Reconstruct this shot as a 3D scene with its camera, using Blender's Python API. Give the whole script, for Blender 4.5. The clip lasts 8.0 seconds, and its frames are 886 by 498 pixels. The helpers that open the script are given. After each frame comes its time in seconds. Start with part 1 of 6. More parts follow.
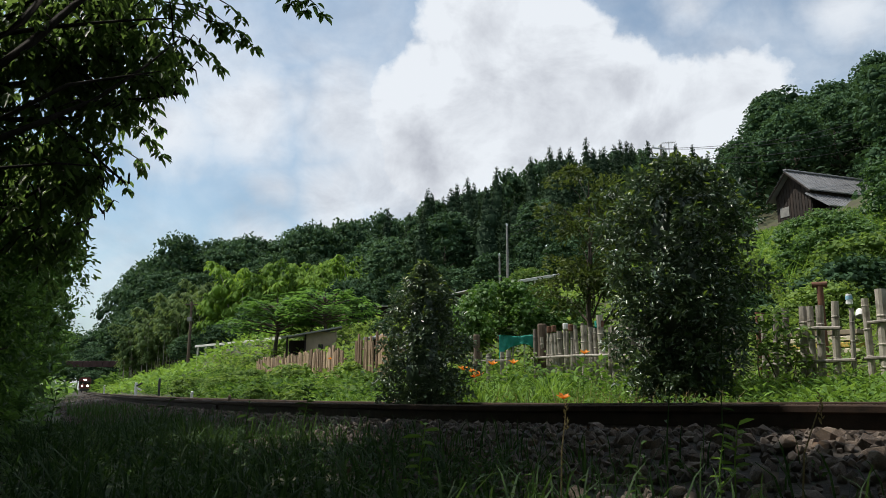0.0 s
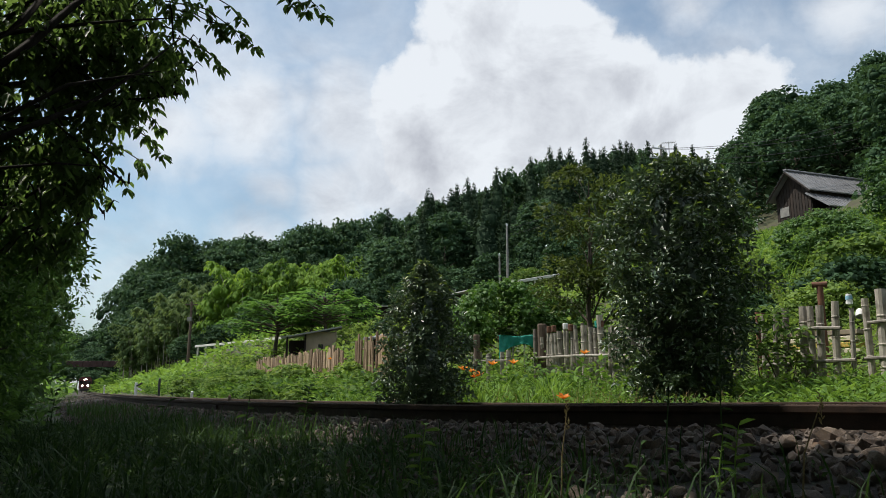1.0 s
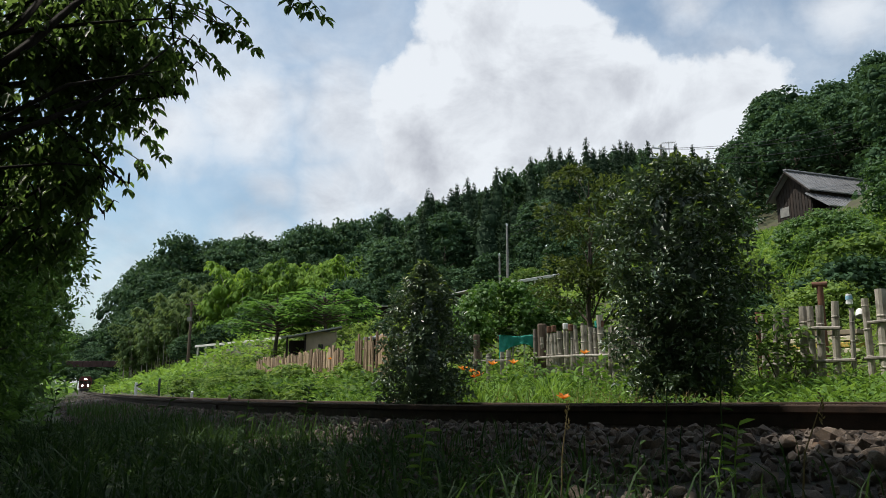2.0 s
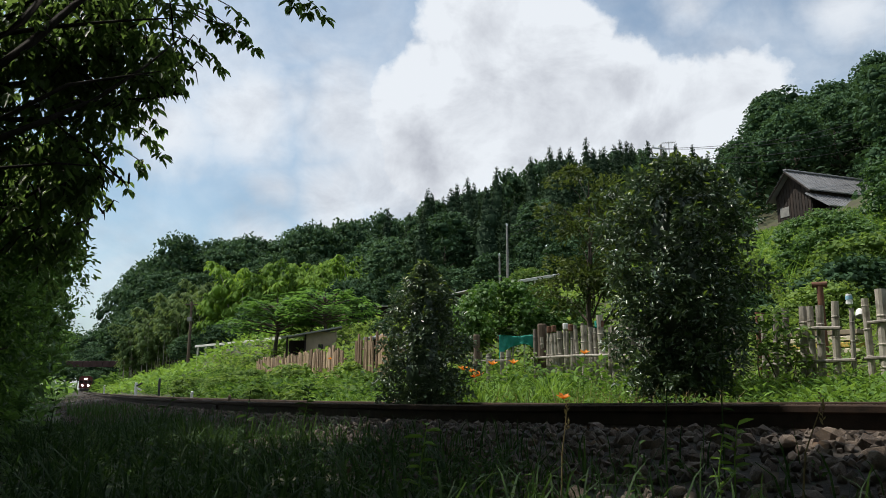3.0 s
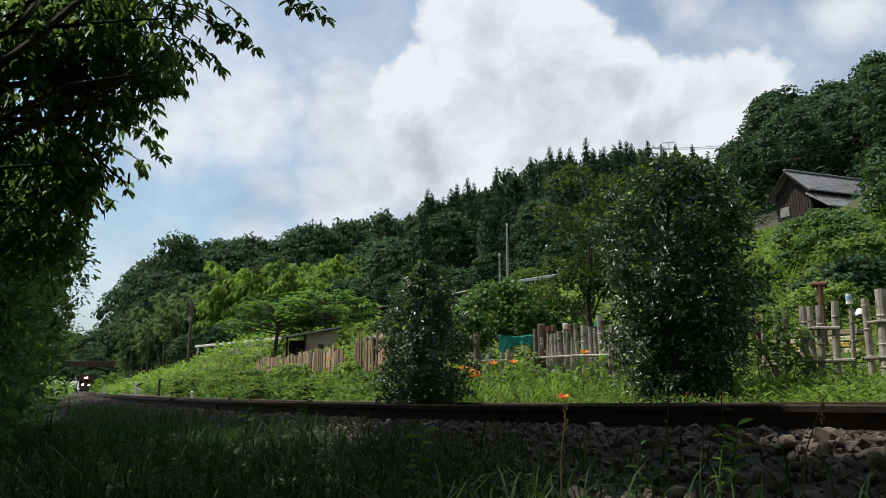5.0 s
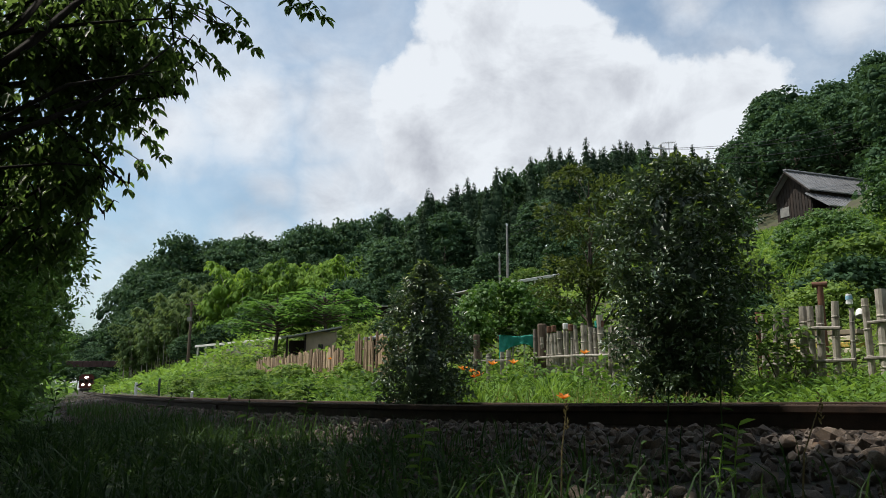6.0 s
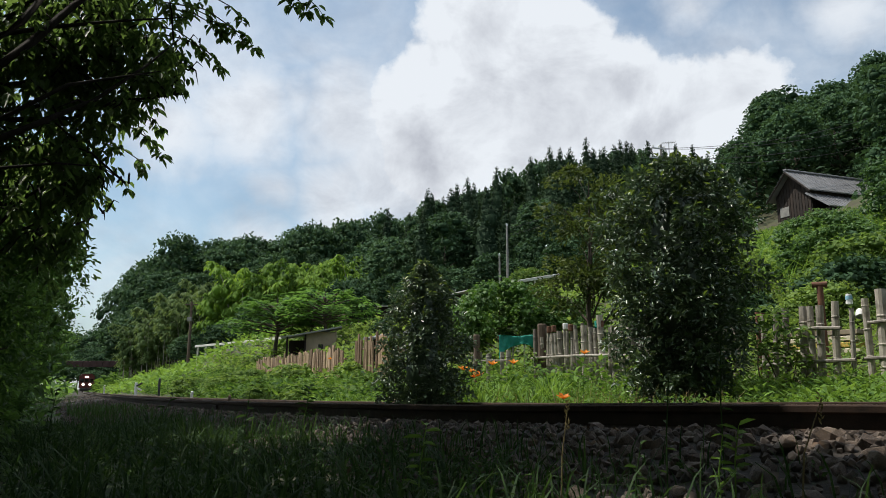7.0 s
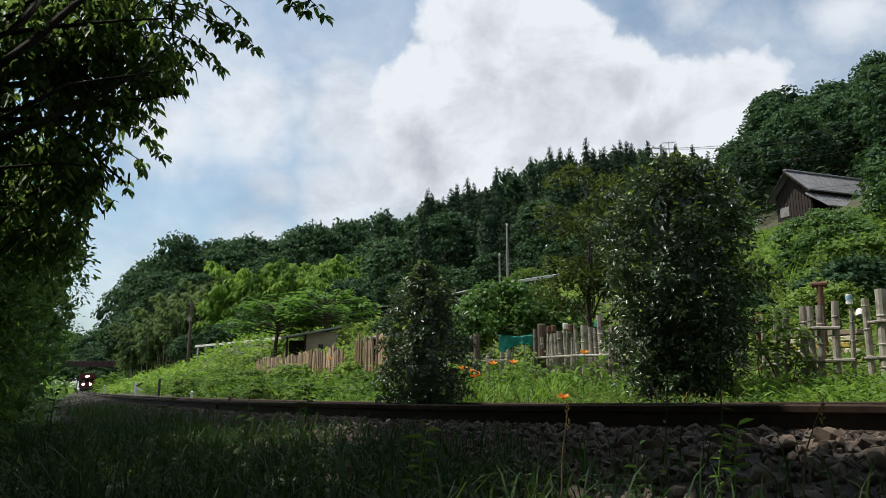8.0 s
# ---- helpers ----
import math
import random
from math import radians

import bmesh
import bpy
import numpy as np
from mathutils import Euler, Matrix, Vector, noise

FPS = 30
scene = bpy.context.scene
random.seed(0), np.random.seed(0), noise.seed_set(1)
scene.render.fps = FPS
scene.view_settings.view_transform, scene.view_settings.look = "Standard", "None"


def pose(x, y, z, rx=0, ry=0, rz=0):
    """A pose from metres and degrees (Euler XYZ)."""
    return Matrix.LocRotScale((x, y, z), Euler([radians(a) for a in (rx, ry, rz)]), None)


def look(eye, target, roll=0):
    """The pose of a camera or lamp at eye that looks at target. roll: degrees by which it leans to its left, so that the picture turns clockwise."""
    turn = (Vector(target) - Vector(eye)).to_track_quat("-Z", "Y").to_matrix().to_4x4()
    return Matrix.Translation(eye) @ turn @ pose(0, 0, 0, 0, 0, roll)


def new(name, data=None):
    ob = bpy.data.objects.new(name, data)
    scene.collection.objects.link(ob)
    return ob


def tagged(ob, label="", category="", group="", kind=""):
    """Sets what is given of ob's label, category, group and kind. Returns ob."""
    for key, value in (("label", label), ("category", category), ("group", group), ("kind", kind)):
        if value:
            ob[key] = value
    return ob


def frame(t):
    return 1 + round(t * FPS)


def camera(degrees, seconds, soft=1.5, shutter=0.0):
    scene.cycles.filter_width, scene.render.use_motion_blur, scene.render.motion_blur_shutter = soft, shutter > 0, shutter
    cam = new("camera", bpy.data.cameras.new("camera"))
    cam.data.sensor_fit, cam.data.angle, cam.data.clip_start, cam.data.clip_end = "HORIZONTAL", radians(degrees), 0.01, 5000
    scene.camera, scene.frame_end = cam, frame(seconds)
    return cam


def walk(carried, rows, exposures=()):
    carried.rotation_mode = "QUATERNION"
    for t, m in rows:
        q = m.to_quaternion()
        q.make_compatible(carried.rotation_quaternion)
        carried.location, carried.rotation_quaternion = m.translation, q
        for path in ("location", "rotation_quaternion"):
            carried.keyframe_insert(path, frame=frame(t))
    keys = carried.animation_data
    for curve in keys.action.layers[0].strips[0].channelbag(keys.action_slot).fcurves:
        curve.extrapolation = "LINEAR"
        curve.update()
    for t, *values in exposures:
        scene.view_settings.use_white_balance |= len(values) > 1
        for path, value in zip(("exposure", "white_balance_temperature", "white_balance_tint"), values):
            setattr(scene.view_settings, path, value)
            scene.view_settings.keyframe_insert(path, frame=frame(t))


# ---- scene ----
EYE = 1.0
cam = camera(62, 8.0, soft=0.88)
HERE = look((0, 0, EYE), (0, 10, EYE + 1.916))
walk(cam, [(0, HERE), (8, HERE)], exposures=[(0, 0.0), (8, 0.0)])

# ---- world and sun ----
SUN_DIR = Vector((-0.52, 0.12, 1.0)).normalized()


def build_world():
    world = bpy.data.worlds.new("world")
    scene.world = world
    world.use_nodes = True
    nt = world.node_tree
    nt.nodes.clear()
    N, L = nt.nodes.new, nt.links.new
    out, bg = N("ShaderNodeOutputWorld"), N("ShaderNodeBackground")
    sky = N("ShaderNodeTexSky")
    sky.sky_type, sky.sun_disc = "NISHITA", False
    sky.sun_elevation = math.asin(SUN_DIR.z)
    sky.sun_rotation = math.atan2(SUN_DIR.x, SUN_DIR.y)
    sky.air_density, sky.dust_density = 1.0, 2.0
    gain = N("ShaderNodeMix")
    gain.data_type, gain.blend_type = "RGBA", "MULTIPLY"
    gain.inputs[0].default_value = 1
    L(sky.outputs[0], gain.inputs[6])
    gain.inputs[7].default_value = (0.110, 0.138, 0.138, 1)
    co = N("ShaderNodeTexCoord")

    def math_node(op, a, b=None):
        n = N("ShaderNodeMath")
        n.operation = op
        for i, v in enumerate((a, b)):
            if v is None:
                continue
            if isinstance(v, (int, float)):
                n.inputs[i].default_value = v
            else:
                L(v, n.inputs[i])
        return n.outputs[0]

    def noise_node(scale, detail, rough, stretch=(1, 1, 1.35), warp=0.0, move=(0, 0, 0)):
        m = N("ShaderNodeMapping")
        m.inputs["Scale"].default_value = stretch
        m.inputs["Location"].default_value = move
        L(co.outputs["Generated"], m.inputs[0])
        n = N("ShaderNodeTexNoise")
        n.inputs["Scale"].default_value = scale
        n.inputs["Detail"].default_value = detail
        n.inputs["Roughness"].default_value = rough
        n.inputs["Distortion"].default_value = warp
        L(m.outputs[0], n.inputs["Vector"])
        return n.outputs[0]

    def towards(az, el):
        az, el = radians(az), radians(el)
        return Vector((math.sin(az) * math.cos(el), math.cos(az) * math.cos(el), math.sin(el)))

    # the sky's directions, ruffled so that cloud rims billow
    ruffle, ruffle_fine = N("ShaderNodeTexNoise"), N("ShaderNodeTexNoise")
    bent = co.outputs["Generated"]
    for n, scale, amount in ((ruffle, 9, 0.075), (ruffle_fine, 34, 0.04)):
        n.inputs["Scale"].default_value, n.inputs["Detail"].default_value, n.inputs["Roughness"].default_value = scale, 6, 0.55
        L(co.outputs["Generated"], n.inputs["Vector"])
        centre, add = N("ShaderNodeVectorMath"), N("ShaderNodeVectorMath")
        centre.operation, add.operation = "MULTIPLY_ADD", "ADD"
        L(n.outputs["Color"], centre.inputs[0])
        centre.inputs[1].default_value, centre.inputs[2].default_value = (amount,) * 3, (-amount / 2,) * 3
        L(centre.outputs[0], add.inputs[0])
        L(bent, add.inputs[1])
        bent = add.outputs[0]

    def mass(spots):
        """How far inside a heap of round cloud masses a direction lies, in radians; below 0 outside. Degrees: azimuth, elevation, radius."""
        field = None
        for az, el, size in spots:
            n = N("ShaderNodeVectorMath")
            n.operation = "DISTANCE"
            L(bent, n.inputs[0])
            n.inputs[1].default_value = towards(az, el)
            f = math_node("SUBTRACT", radians(size), n.outputs["Value"])
            field = f if field is None else math_node("MAXIMUM", field, f)
        return field

    def step(v, lo, hi, a=0.0, b=1.0):
        r = N("ShaderNodeMapRange")
        r.interpolation_type = "SMOOTHSTEP"
        for i, q in enumerate((lo, hi, a, b)):
            r.inputs[i + 1].default_value = q
        L(v, r.inputs[0])
        return r.outputs[0]

    # sunlit heaps with firm rims, soft thin masses, and a ragged layer over the whole sky
    heap = mass(((8.4, 25.4, 6.2), (13.9, 22.0, 5.0), (23.2, 21.2, 3.9), (19.1, 22.3, 3.1), (16.3, 17.6, 6.3), (3.6, 27.6, 5.4), (0.8, 20.4, 7.2), (9.8, 17.6, 7.3), (21.7, 17.5, 4.5), (-120, 30, 16), (150, 35, 20), (75, 40, 14)))
    soft = mass(((20.5, 27.6, 2.2), (31.0, 25.2, 3.4), (-16.0, 20.6, 4.6), (-7.6, 20.4, 4.6), (-11.8, 21.6, 2.2), (-15, 10.5, 3.0), (-3.8, 18.3, 6.5), (-13.6, 15.3, 2.2), (-8.3, 14.7, 4.4), (-21.3, 18.8, 4.0), (-60, 35, 18), (60, 20, 16), (180, 60, 25)))
    ragged = noise_node(4.2, 7, 0.58, warp=0.4)
    thick = math_node("MAXIMUM", step(heap, -0.006, 0.022, 0.0, 0.97), step(soft, -0.05, 0.06, 0.0, 0.90))
    thick = math_node("MAXIMUM", thick, step(ragged, 0.36, 0.72, 0.22, 0.72))
    # cloud colour: bright rims and heaps, grey undersides
    tone = noise_node(7.5, 8, 0.6, warp=0.35, move=(3.1, 0.4, 0.2))
    tone = math_node("SUBTRACT", tone, step(mass(((12.2, 22.0, 4.6), (5.3, 19.0, 5.5), (-3.8, 16.8, 5.0), (17.5, 18.0, 3.0))), -0.05, 0.07, 0.0, 0.11))
    rim = math_node("MULTIPLY", step(heap, -0.01, 0.03), step(heap, 0.03, 0.085, 1.0, 0.0))
    tone = math_node("ADD", tone, math_node("MULTIPLY", rim, 0.13))
    tint = N("ShaderNodeValToRGB")
    tint.color_ramp.elements[0].position, tint.color_ramp.elements[0].color = 0.22, (0.46, 0.48, 0.54, 1)
    tint.color_ramp.elements[1].position, tint.color_ramp.elements[1].color = 0.58, (0.845, 0.885, 0.935, 1)
    L(tone, tint.inputs[0])
    mix = N("ShaderNodeMix")
    mix.data_type = "RGBA"
    L(thick, mix.inputs[0])
    L(gain.outputs[2], mix.inputs[6])
    L(tint.outputs[0], mix.inputs[7])
    L(mix.outputs[2], bg.inputs[0])
    bg.inputs[1].default_value = 1.0
    L(bg.outputs[0], out.inputs[0])


build_world()
sun = new("sun", bpy.data.lights.new("sun", "SUN"))
sun.data.energy, sun.data.angle, sun.data.color = 4.9, radians(0.6), (1.0, 0.95, 0.86)
sun.matrix_world = look(SUN_DIR * 60, (0, 0, 0))

# ---- materials ----


def material(name, c1, c2, rough=0.7, scale=6.0, bump=0.2, metal=0.0, fine=60.0, island=0.0, per_object=0.0, spec=0.5, stretch=(1, 1, 1), stain=None, stain_at=0.6):
    """Two-scale surface: broad stains between c1 and c2, fine grain, relief."""
    m = bpy.data.materials.new(name)
    m.use_nodes = True
    nt = m.node_tree
    N, L = nt.nodes.new, nt.links.new
    b = nt.nodes["Principled BSDF"]
    co = N("ShaderNodeTexCoord")
    mp = N("ShaderNodeMapping")
    mp.inputs["Scale"].default_value = stretch
    L(co.outputs["Object"], mp.inputs[0])
    n1, n2 = N("ShaderNodeTexNoise"), N("ShaderNodeTexNoise")
    for n, s, d in ((n1, scale, 5), (n2, fine, 3)):
        n.inputs["Scale"].default_value, n.inputs["Detail"].default_value = s, d
        L(mp.outputs[0], n.inputs["Vector"])
    add = N("ShaderNodeMath")
    add.operation = "MULTIPLY_ADD"
    L(n2.outputs[0], add.inputs[0])
    add.inputs[1].default_value = 0.5
    L(n1.outputs[0], add.inputs[2])
    value = add.outputs[0]
    lo, hi = 0.5, 1.0
    for on, amount, make, socket in ((island > 0, island, "ShaderNodeNewGeometry", "Random Per Island"), (per_object > 0, per_object, "ShaderNodeObjectInfo", "Random")):
        if on:
            g = N(make)
            k = N("ShaderNodeMath")
            k.operation = "MULTIPLY_ADD"
            L(g.outputs[socket], k.inputs[0])
            k.inputs[1].default_value = amount
            L(value, k.inputs[2])
            value = k.outputs[0]
            hi += amount * 0.75
            lo += amount * 0.25
    r = N("ShaderNodeMapRange")
    r.inputs[1].default_value, r.inputs[2].default_value = lo, hi
    L(value, r.inputs[0])
    mix = N("ShaderNodeMix")
    mix.data_type = "RGBA"
    L(r.outputs[0], mix.inputs[0])
    mix.inputs[6].default_value, mix.inputs[7].default_value = (*c1, 1), (*c2, 1)
    colour = mix.outputs[2]
    if stain:
        n3 = N("ShaderNodeTexNoise")
        n3.inputs["Scale"].default_value, n3.inputs["Detail"].default_value = scale * 0.6, 6
        L(co.outputs["Object"], n3.inputs["Vector"])
        r3 = N("ShaderNodeMapRange")
        r3.inputs[1].default_value, r3.inputs[2].default_value = stain_at, stain_at + 0.12
        L(n3.outputs[0], r3.inputs[0])
        mix3 = N("ShaderNodeMix")
        mix3.data_type = "RGBA"
        L(r3.outputs[0], mix3.inputs[0])
        L(colour, mix3.inputs[6])
        mix3.inputs[7].default_value = (*stain, 1)
        colour = mix3.outputs[2]
    L(colour, b.inputs["Base Color"])
    b.inputs["Roughness"].default_value, b.inputs["Metallic"].default_value = rough, metal
    b.inputs["Specular IOR Level"].default_value = spec
    if bump:
        bp = N("ShaderNodeBump")
        bp.inputs["Strength"].default_value, bp.inputs["Distance"].default_value = bump, 0.01
        L(add.outputs[0], bp.inputs["Height"])
        L(bp.outputs[0], b.inputs["Normal"])
    return m


def foliage(name, dark, light, through_=0.3, rough=0.5, spec=0.3, patch=0.6):
    """Leaves: colour varies from leaf to leaf, from plant to plant and in broad patches; light passes through."""
    m = bpy.data.materials.new(name)
    m.use_nodes = True
    nt = m.node_tree
    N, L = nt.nodes.new, nt.links.new
    b, out = nt.nodes["Principled BSDF"], nt.nodes["Material Output"]
    g, o, co, n = N("ShaderNodeNewGeometry"), N("ShaderNodeObjectInfo"), N("ShaderNodeTexCoord"), N("ShaderNodeTexNoise")
    n.inputs["Scale"].default_value, n.inputs["Detail"].default_value = patch, 3
    L(co.outputs["Object"], n.inputs["Vector"])
    a1, a2 = N("ShaderNodeMath"), N("ShaderNodeMath")
    a1.operation = a2.operation = "MULTIPLY_ADD"
    L(g.outputs["Random Per Island"], a1.inputs[0])
    a1.inputs[1].default_value = 0.5
    L(n.outputs[0], a1.inputs[2])
    L(o.outputs["Random"], a2.inputs[0])
    a2.inputs[1].default_value = 0.45
    L(a1.outputs[0], a2.inputs[2])
    r = N("ShaderNodeMapRange")
    r.inputs[1].default_value, r.inputs[2].default_value = 0.5, 1.4
    L(a2.outputs[0], r.inputs[0])
    mix = N("ShaderNodeMix")
    mix.data_type = "RGBA"
    L(r.outputs[0], mix.inputs[0])
    mix.inputs[6].default_value, mix.inputs[7].default_value = (*dark, 1), (*light, 1)
    L(mix.outputs[2], b.inputs["Base Color"])
    b.inputs["Roughness"].default_value, b.inputs["Specular IOR Level"].default_value = rough, spec
    t, s = N("ShaderNodeBsdfTranslucent"), N("ShaderNodeMixShader")
    warm = N("ShaderNodeMix")
    warm.data_type, warm.blend_type = "RGBA", "MULTIPLY"
    warm.inputs[0].default_value = 1
    L(mix.outputs[2], warm.inputs[6])
    warm.inputs[7].default_value = (1.5, 1.42, 0.85, 1)
    L(warm.outputs[2], t.inputs[0])
    s.inputs[0].default_value = through_
    L(b.outputs[0], s.inputs[1])
    L(t.outputs[0], s.inputs[2])
    L(s.outputs[0], out.inputs[0])
    return m


def glowing(name, colour, strength):
    m = bpy.data.materials.new(name)
    m.use_nodes = True
    b = m.node_tree.nodes["Principled BSDF"]
    b.inputs["Base Color"].default_value = (*colour, 1)
    b.inputs["Emission Color"].default_value = (*colour, 1)
    b.inputs["Emission Strength"].default_value = strength
    return m


def glass(name, colour):
    m = bpy.data.materials.new(name)
    m.use_nodes = True
    b = m.node_tree.nodes["Principled BSDF"]
    b.inputs["Base Color"].default_value = (*colour, 1)
    b.inputs["Roughness"].default_value = 0.05
    b.inputs["Transmission Weight"].default_value = 0.8
    return m


M_BED = material("very dark brown ballast bed", (0.012, 0.010, 0.008), (0.05, 0.039, 0.030), 0.95, 18, 1.0, fine=70)
M_SOIL = material("soil", (0.035, 0.03, 0.018), (0.075, 0.075, 0.03), 0.95, 1.2, 0.6, fine=14, stain=(0.03, 0.055, 0.015), stain_at=0.5)
# joined stones darker than loose ones; tree shade is put into their tone
M_STONE = material("ballast stone", (0.036, 0.028, 0.023), (0.13, 0.10, 0.08), 0.85, 9, 0.5, fine=70, island=0.7, stain=(0.13, 0.075, 0.036), stain_at=0.60)
M_STONE_PIECE = material("loose ballast stone", (0.048, 0.036, 0.030), (0.185, 0.14, 0.108), 0.85, 9, 0.5, fine=70, per_object=0.7, stain=(0.15, 0.085, 0.04), stain_at=0.60)
# rail rust toned dark: shade from rail head and trees is in the colour
M_RUST_SHADED = material("rusted rail steel darkened for shade", (0.016, 0.010, 0.007), (0.045, 0.026, 0.016), 0.75, 14, 0.3, metal=0.2, fine=120)
M_HEAD = material("brown rust of the rail head, darkened for shade", (0.020, 0.0115, 0.0075), (0.058, 0.032, 0.019), 0.85, 14, 0.2, metal=0.2, fine=120)
M_SHINE = material("worn rail top", (0.075, 0.045, 0.030), (0.15, 0.092, 0.062), 0.7, 14, 0.05, metal=0.1, fine=120)
M_SLEEPER = material("old sleeper timber", (0.05, 0.035, 0.025), (0.12, 0.09, 0.07), 0.9, 5, 0.5, fine=50, stretch=(1, 6, 6))
M_BAMBOO = material("weathered bamboo", (0.12, 0.105, 0.088), (0.42, 0.38, 0.32), 0.6, 7, 0.25, fine=60, per_object=0.7, stretch=(4, 4, 1), stain=(0.07, 0.06, 0.05), stain_at=0.56)
M_PLANK = material("weathered fence plank", (0.1316, 0.0805, 0.0497), (0.5023, 0.3565, 0.2318), 0.85, 6, 0.4, fine=60, per_object=0.7, stretch=(6, 6, 1))
# dark wood toned down further; shade under the eaves is in the colour
M_DARKWOOD = material("dark boards with eave shade in the tone", (0.0105, 0.0066, 0.0048), (0.0300, 0.0180, 0.0120), 0.85, 5, 0.4, fine=40, per_object=0.5, stretch=(6, 6, 1))
M_TANWALL = material("tan shed wall", (0.2400, 0.1920, 0.1360), (0.3360, 0.2720, 0.2000), 0.85, 3, 0.2, fine=40)
M_ROOF = material("grey metal roofing", (0.17, 0.17, 0.18), (0.30, 0.30, 0.31), 0.5, 1.5, 0.1, metal=0.3, fine=30, per_object=0.3)
M_WHITE = material("white paint", (0.62, 0.63, 0.62), (0.80, 0.80, 0.78), 0.5, 5, 0.1, fine=60, stain=(0.45, 0.42, 0.36), stain_at=0.66)
M_CONCRETE = material("pale concrete", (0.42, 0.41, 0.38), (0.60, 0.59, 0.55), 0.85, 2.5, 0.3, fine=40, stain=(0.28, 0.27, 0.23), stain_at=0.62)
M_POLE = material("concrete pole", (0.17, 0.165, 0.155), (0.27, 0.26, 0.24), 0.8, 4, 0.1, fine=60)
M_WOODPOLE = material("brown timber pole", (0.07, 0.05, 0.035), (0.15, 0.11, 0.08), 0.9, 4, 0.2, fine=60, stretch=(5, 5, 1))
M_WIRE = material("black cable", (0.02, 0.02, 0.022), (0.05, 0.05, 0.055), 0.6, 5, 0)
M_STEEL = material("galvanised steel", (0.35, 0.36, 0.37), (0.5, 0.5, 0.5), 0.45, 6, 0.1, metal=0.7)
M_NET = material("teal garden net", (0.008, 0.20, 0.15), (0.02, 0.34, 0.26), 0.7, 12, 0.2, fine=120)
M_PIPE = material("rusted stove pipe", (0.085, 0.038, 0.022), (0.20, 0.09, 0.05), 0.8, 8, 0.3, fine=70)
M_BLUE = material("blue tin", (0.03, 0.12, 0.30), (0.06, 0.20, 0.42), 0.4, 6, 0.1)
M_PALE_BLUE = material("pale blue band", (0.22, 0.45, 0.58), (0.32, 0.58, 0.70), 0.4, 6, 0.1)
M_YELLOW = material("yellow painted board", (0.50, 0.33, 0.06), (0.62, 0.45, 0.12), 0.6, 6, 0.2)
M_CREAM = material("cream painted board", (0.55, 0.47, 0.34), (0.72, 0.64, 0.50), 0.6, 6, 0.2)
M_PETAL = foliage("orange petals", (0.62, 0.16, 0.02), (0.80, 0.33, 0.05), 0.3, 0.5, 0.2)
M_BARK = material("rough dark bark", (0.045, 0.033, 0.025), (0.11, 0.085, 0.065), 0.95, 7, 0.8, fine=40, stretch=(3, 3, 0.6))
# near-black copy of M_BARK; unlit look of the cherry branches is painted in
M_BARK_DARK = material("cherry bark darkened to near black", (0.012, 0.010, 0.009), (0.035, 0.029, 0.025), 0.95, 7, 0.8, fine=40, stretch=(3, 3, 0.6), spec=0.2)
M_CHERRY = foliage("cherry leaves", (0.055, 0.098, 0.036), (0.145, 0.235, 0.082), 0.60, 0.45, 0.35)
M_HEDGE = foliage("lineside tree leaves", (0.031, 0.072, 0.020), (0.128, 0.238, 0.064), 0.50, 0.45, 0.35)
# greyed, bluish green: reflected sky is part of this leaf colour
M_CAMELLIA = foliage("camellia leaves", (0.030, 0.056, 0.034), (0.135, 0.21, 0.115), 0.16, 0.38, 0.6)
M_CAMELLIA_NEW = foliage("young camellia leaves", (0.070, 0.115, 0.020), (0.145, 0.205, 0.045), 0.35, 0.32, 0.5)
# blue raised in this leaf colour to suggest distance haze
M_BROAD = foliage("broad forest leaves", (0.0155, 0.0400, 0.0190), (0.0680, 0.1280, 0.0640), 0.22, 0.7, 0.10, 0.35)
M_CEDAR = foliage("cedar needles", (0.011, 0.026, 0.0145), (0.042, 0.074, 0.038), 0.10, 0.75, 0.08, 0.35)
M_BAMBOO_LEAF = foliage("bamboo leaves", (0.056, 0.118, 0.022), (0.205, 0.335, 0.062), 0.4, 0.65, 0.12, 0.4)
M_BRIGHT = foliage("bright garden leaves", (0.0357, 0.0835, 0.0181), (0.20, 0.295, 0.084), 0.42, 0.6, 0.13, 0.8)
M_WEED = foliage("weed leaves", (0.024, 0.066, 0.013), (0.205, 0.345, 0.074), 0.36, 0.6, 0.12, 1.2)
# darker than M_WEED for near-side growth; its shade is in the colour
M_GRASS_SHADED = foliage("grass blades", (0.018, 0.044, 0.014), (0.056, 0.104, 0.032), 0.35, 0.6, 0.15, 1.5)
M_BAMBOO_GREY = foliage("dull bamboo leaves", (0.055, 0.098, 0.036), (0.155, 0.222, 0.088), 0.35, 0.65, 0.12, 0.4)
M_OLIVE = foliage("olive tree leaves", (0.036, 0.060, 0.017), (0.108, 0.142, 0.040), 0.32, 0.5, 0.3, 0.9)
M_MID = foliage("mid green tree leaves", (0.026, 0.066, 0.022), (0.105, 0.195, 0.062), 0.35, 0.5, 0.3, 0.8)
M_FRESH = foliage("fresh green shoots", (0.032, 0.082, 0.018), (0.125, 0.245, 0.060), 0.35, 0.5, 0.3, 0.9)
M_SILK = foliage("feathery silk tree leaves", (0.048, 0.110, 0.030), (0.14, 0.27, 0.076), 0.5, 0.6, 0.2, 0.9)
M_STRAW = foliage("dry grass stalks", (0.15, 0.115, 0.055), (0.27, 0.215, 0.11), 0.2, 0.7, 0.2)
M_RED = material("dark red train paint", (0.060, 0.009, 0.008), (0.10, 0.016, 0.012), 0.4, 1.5, 0.02)
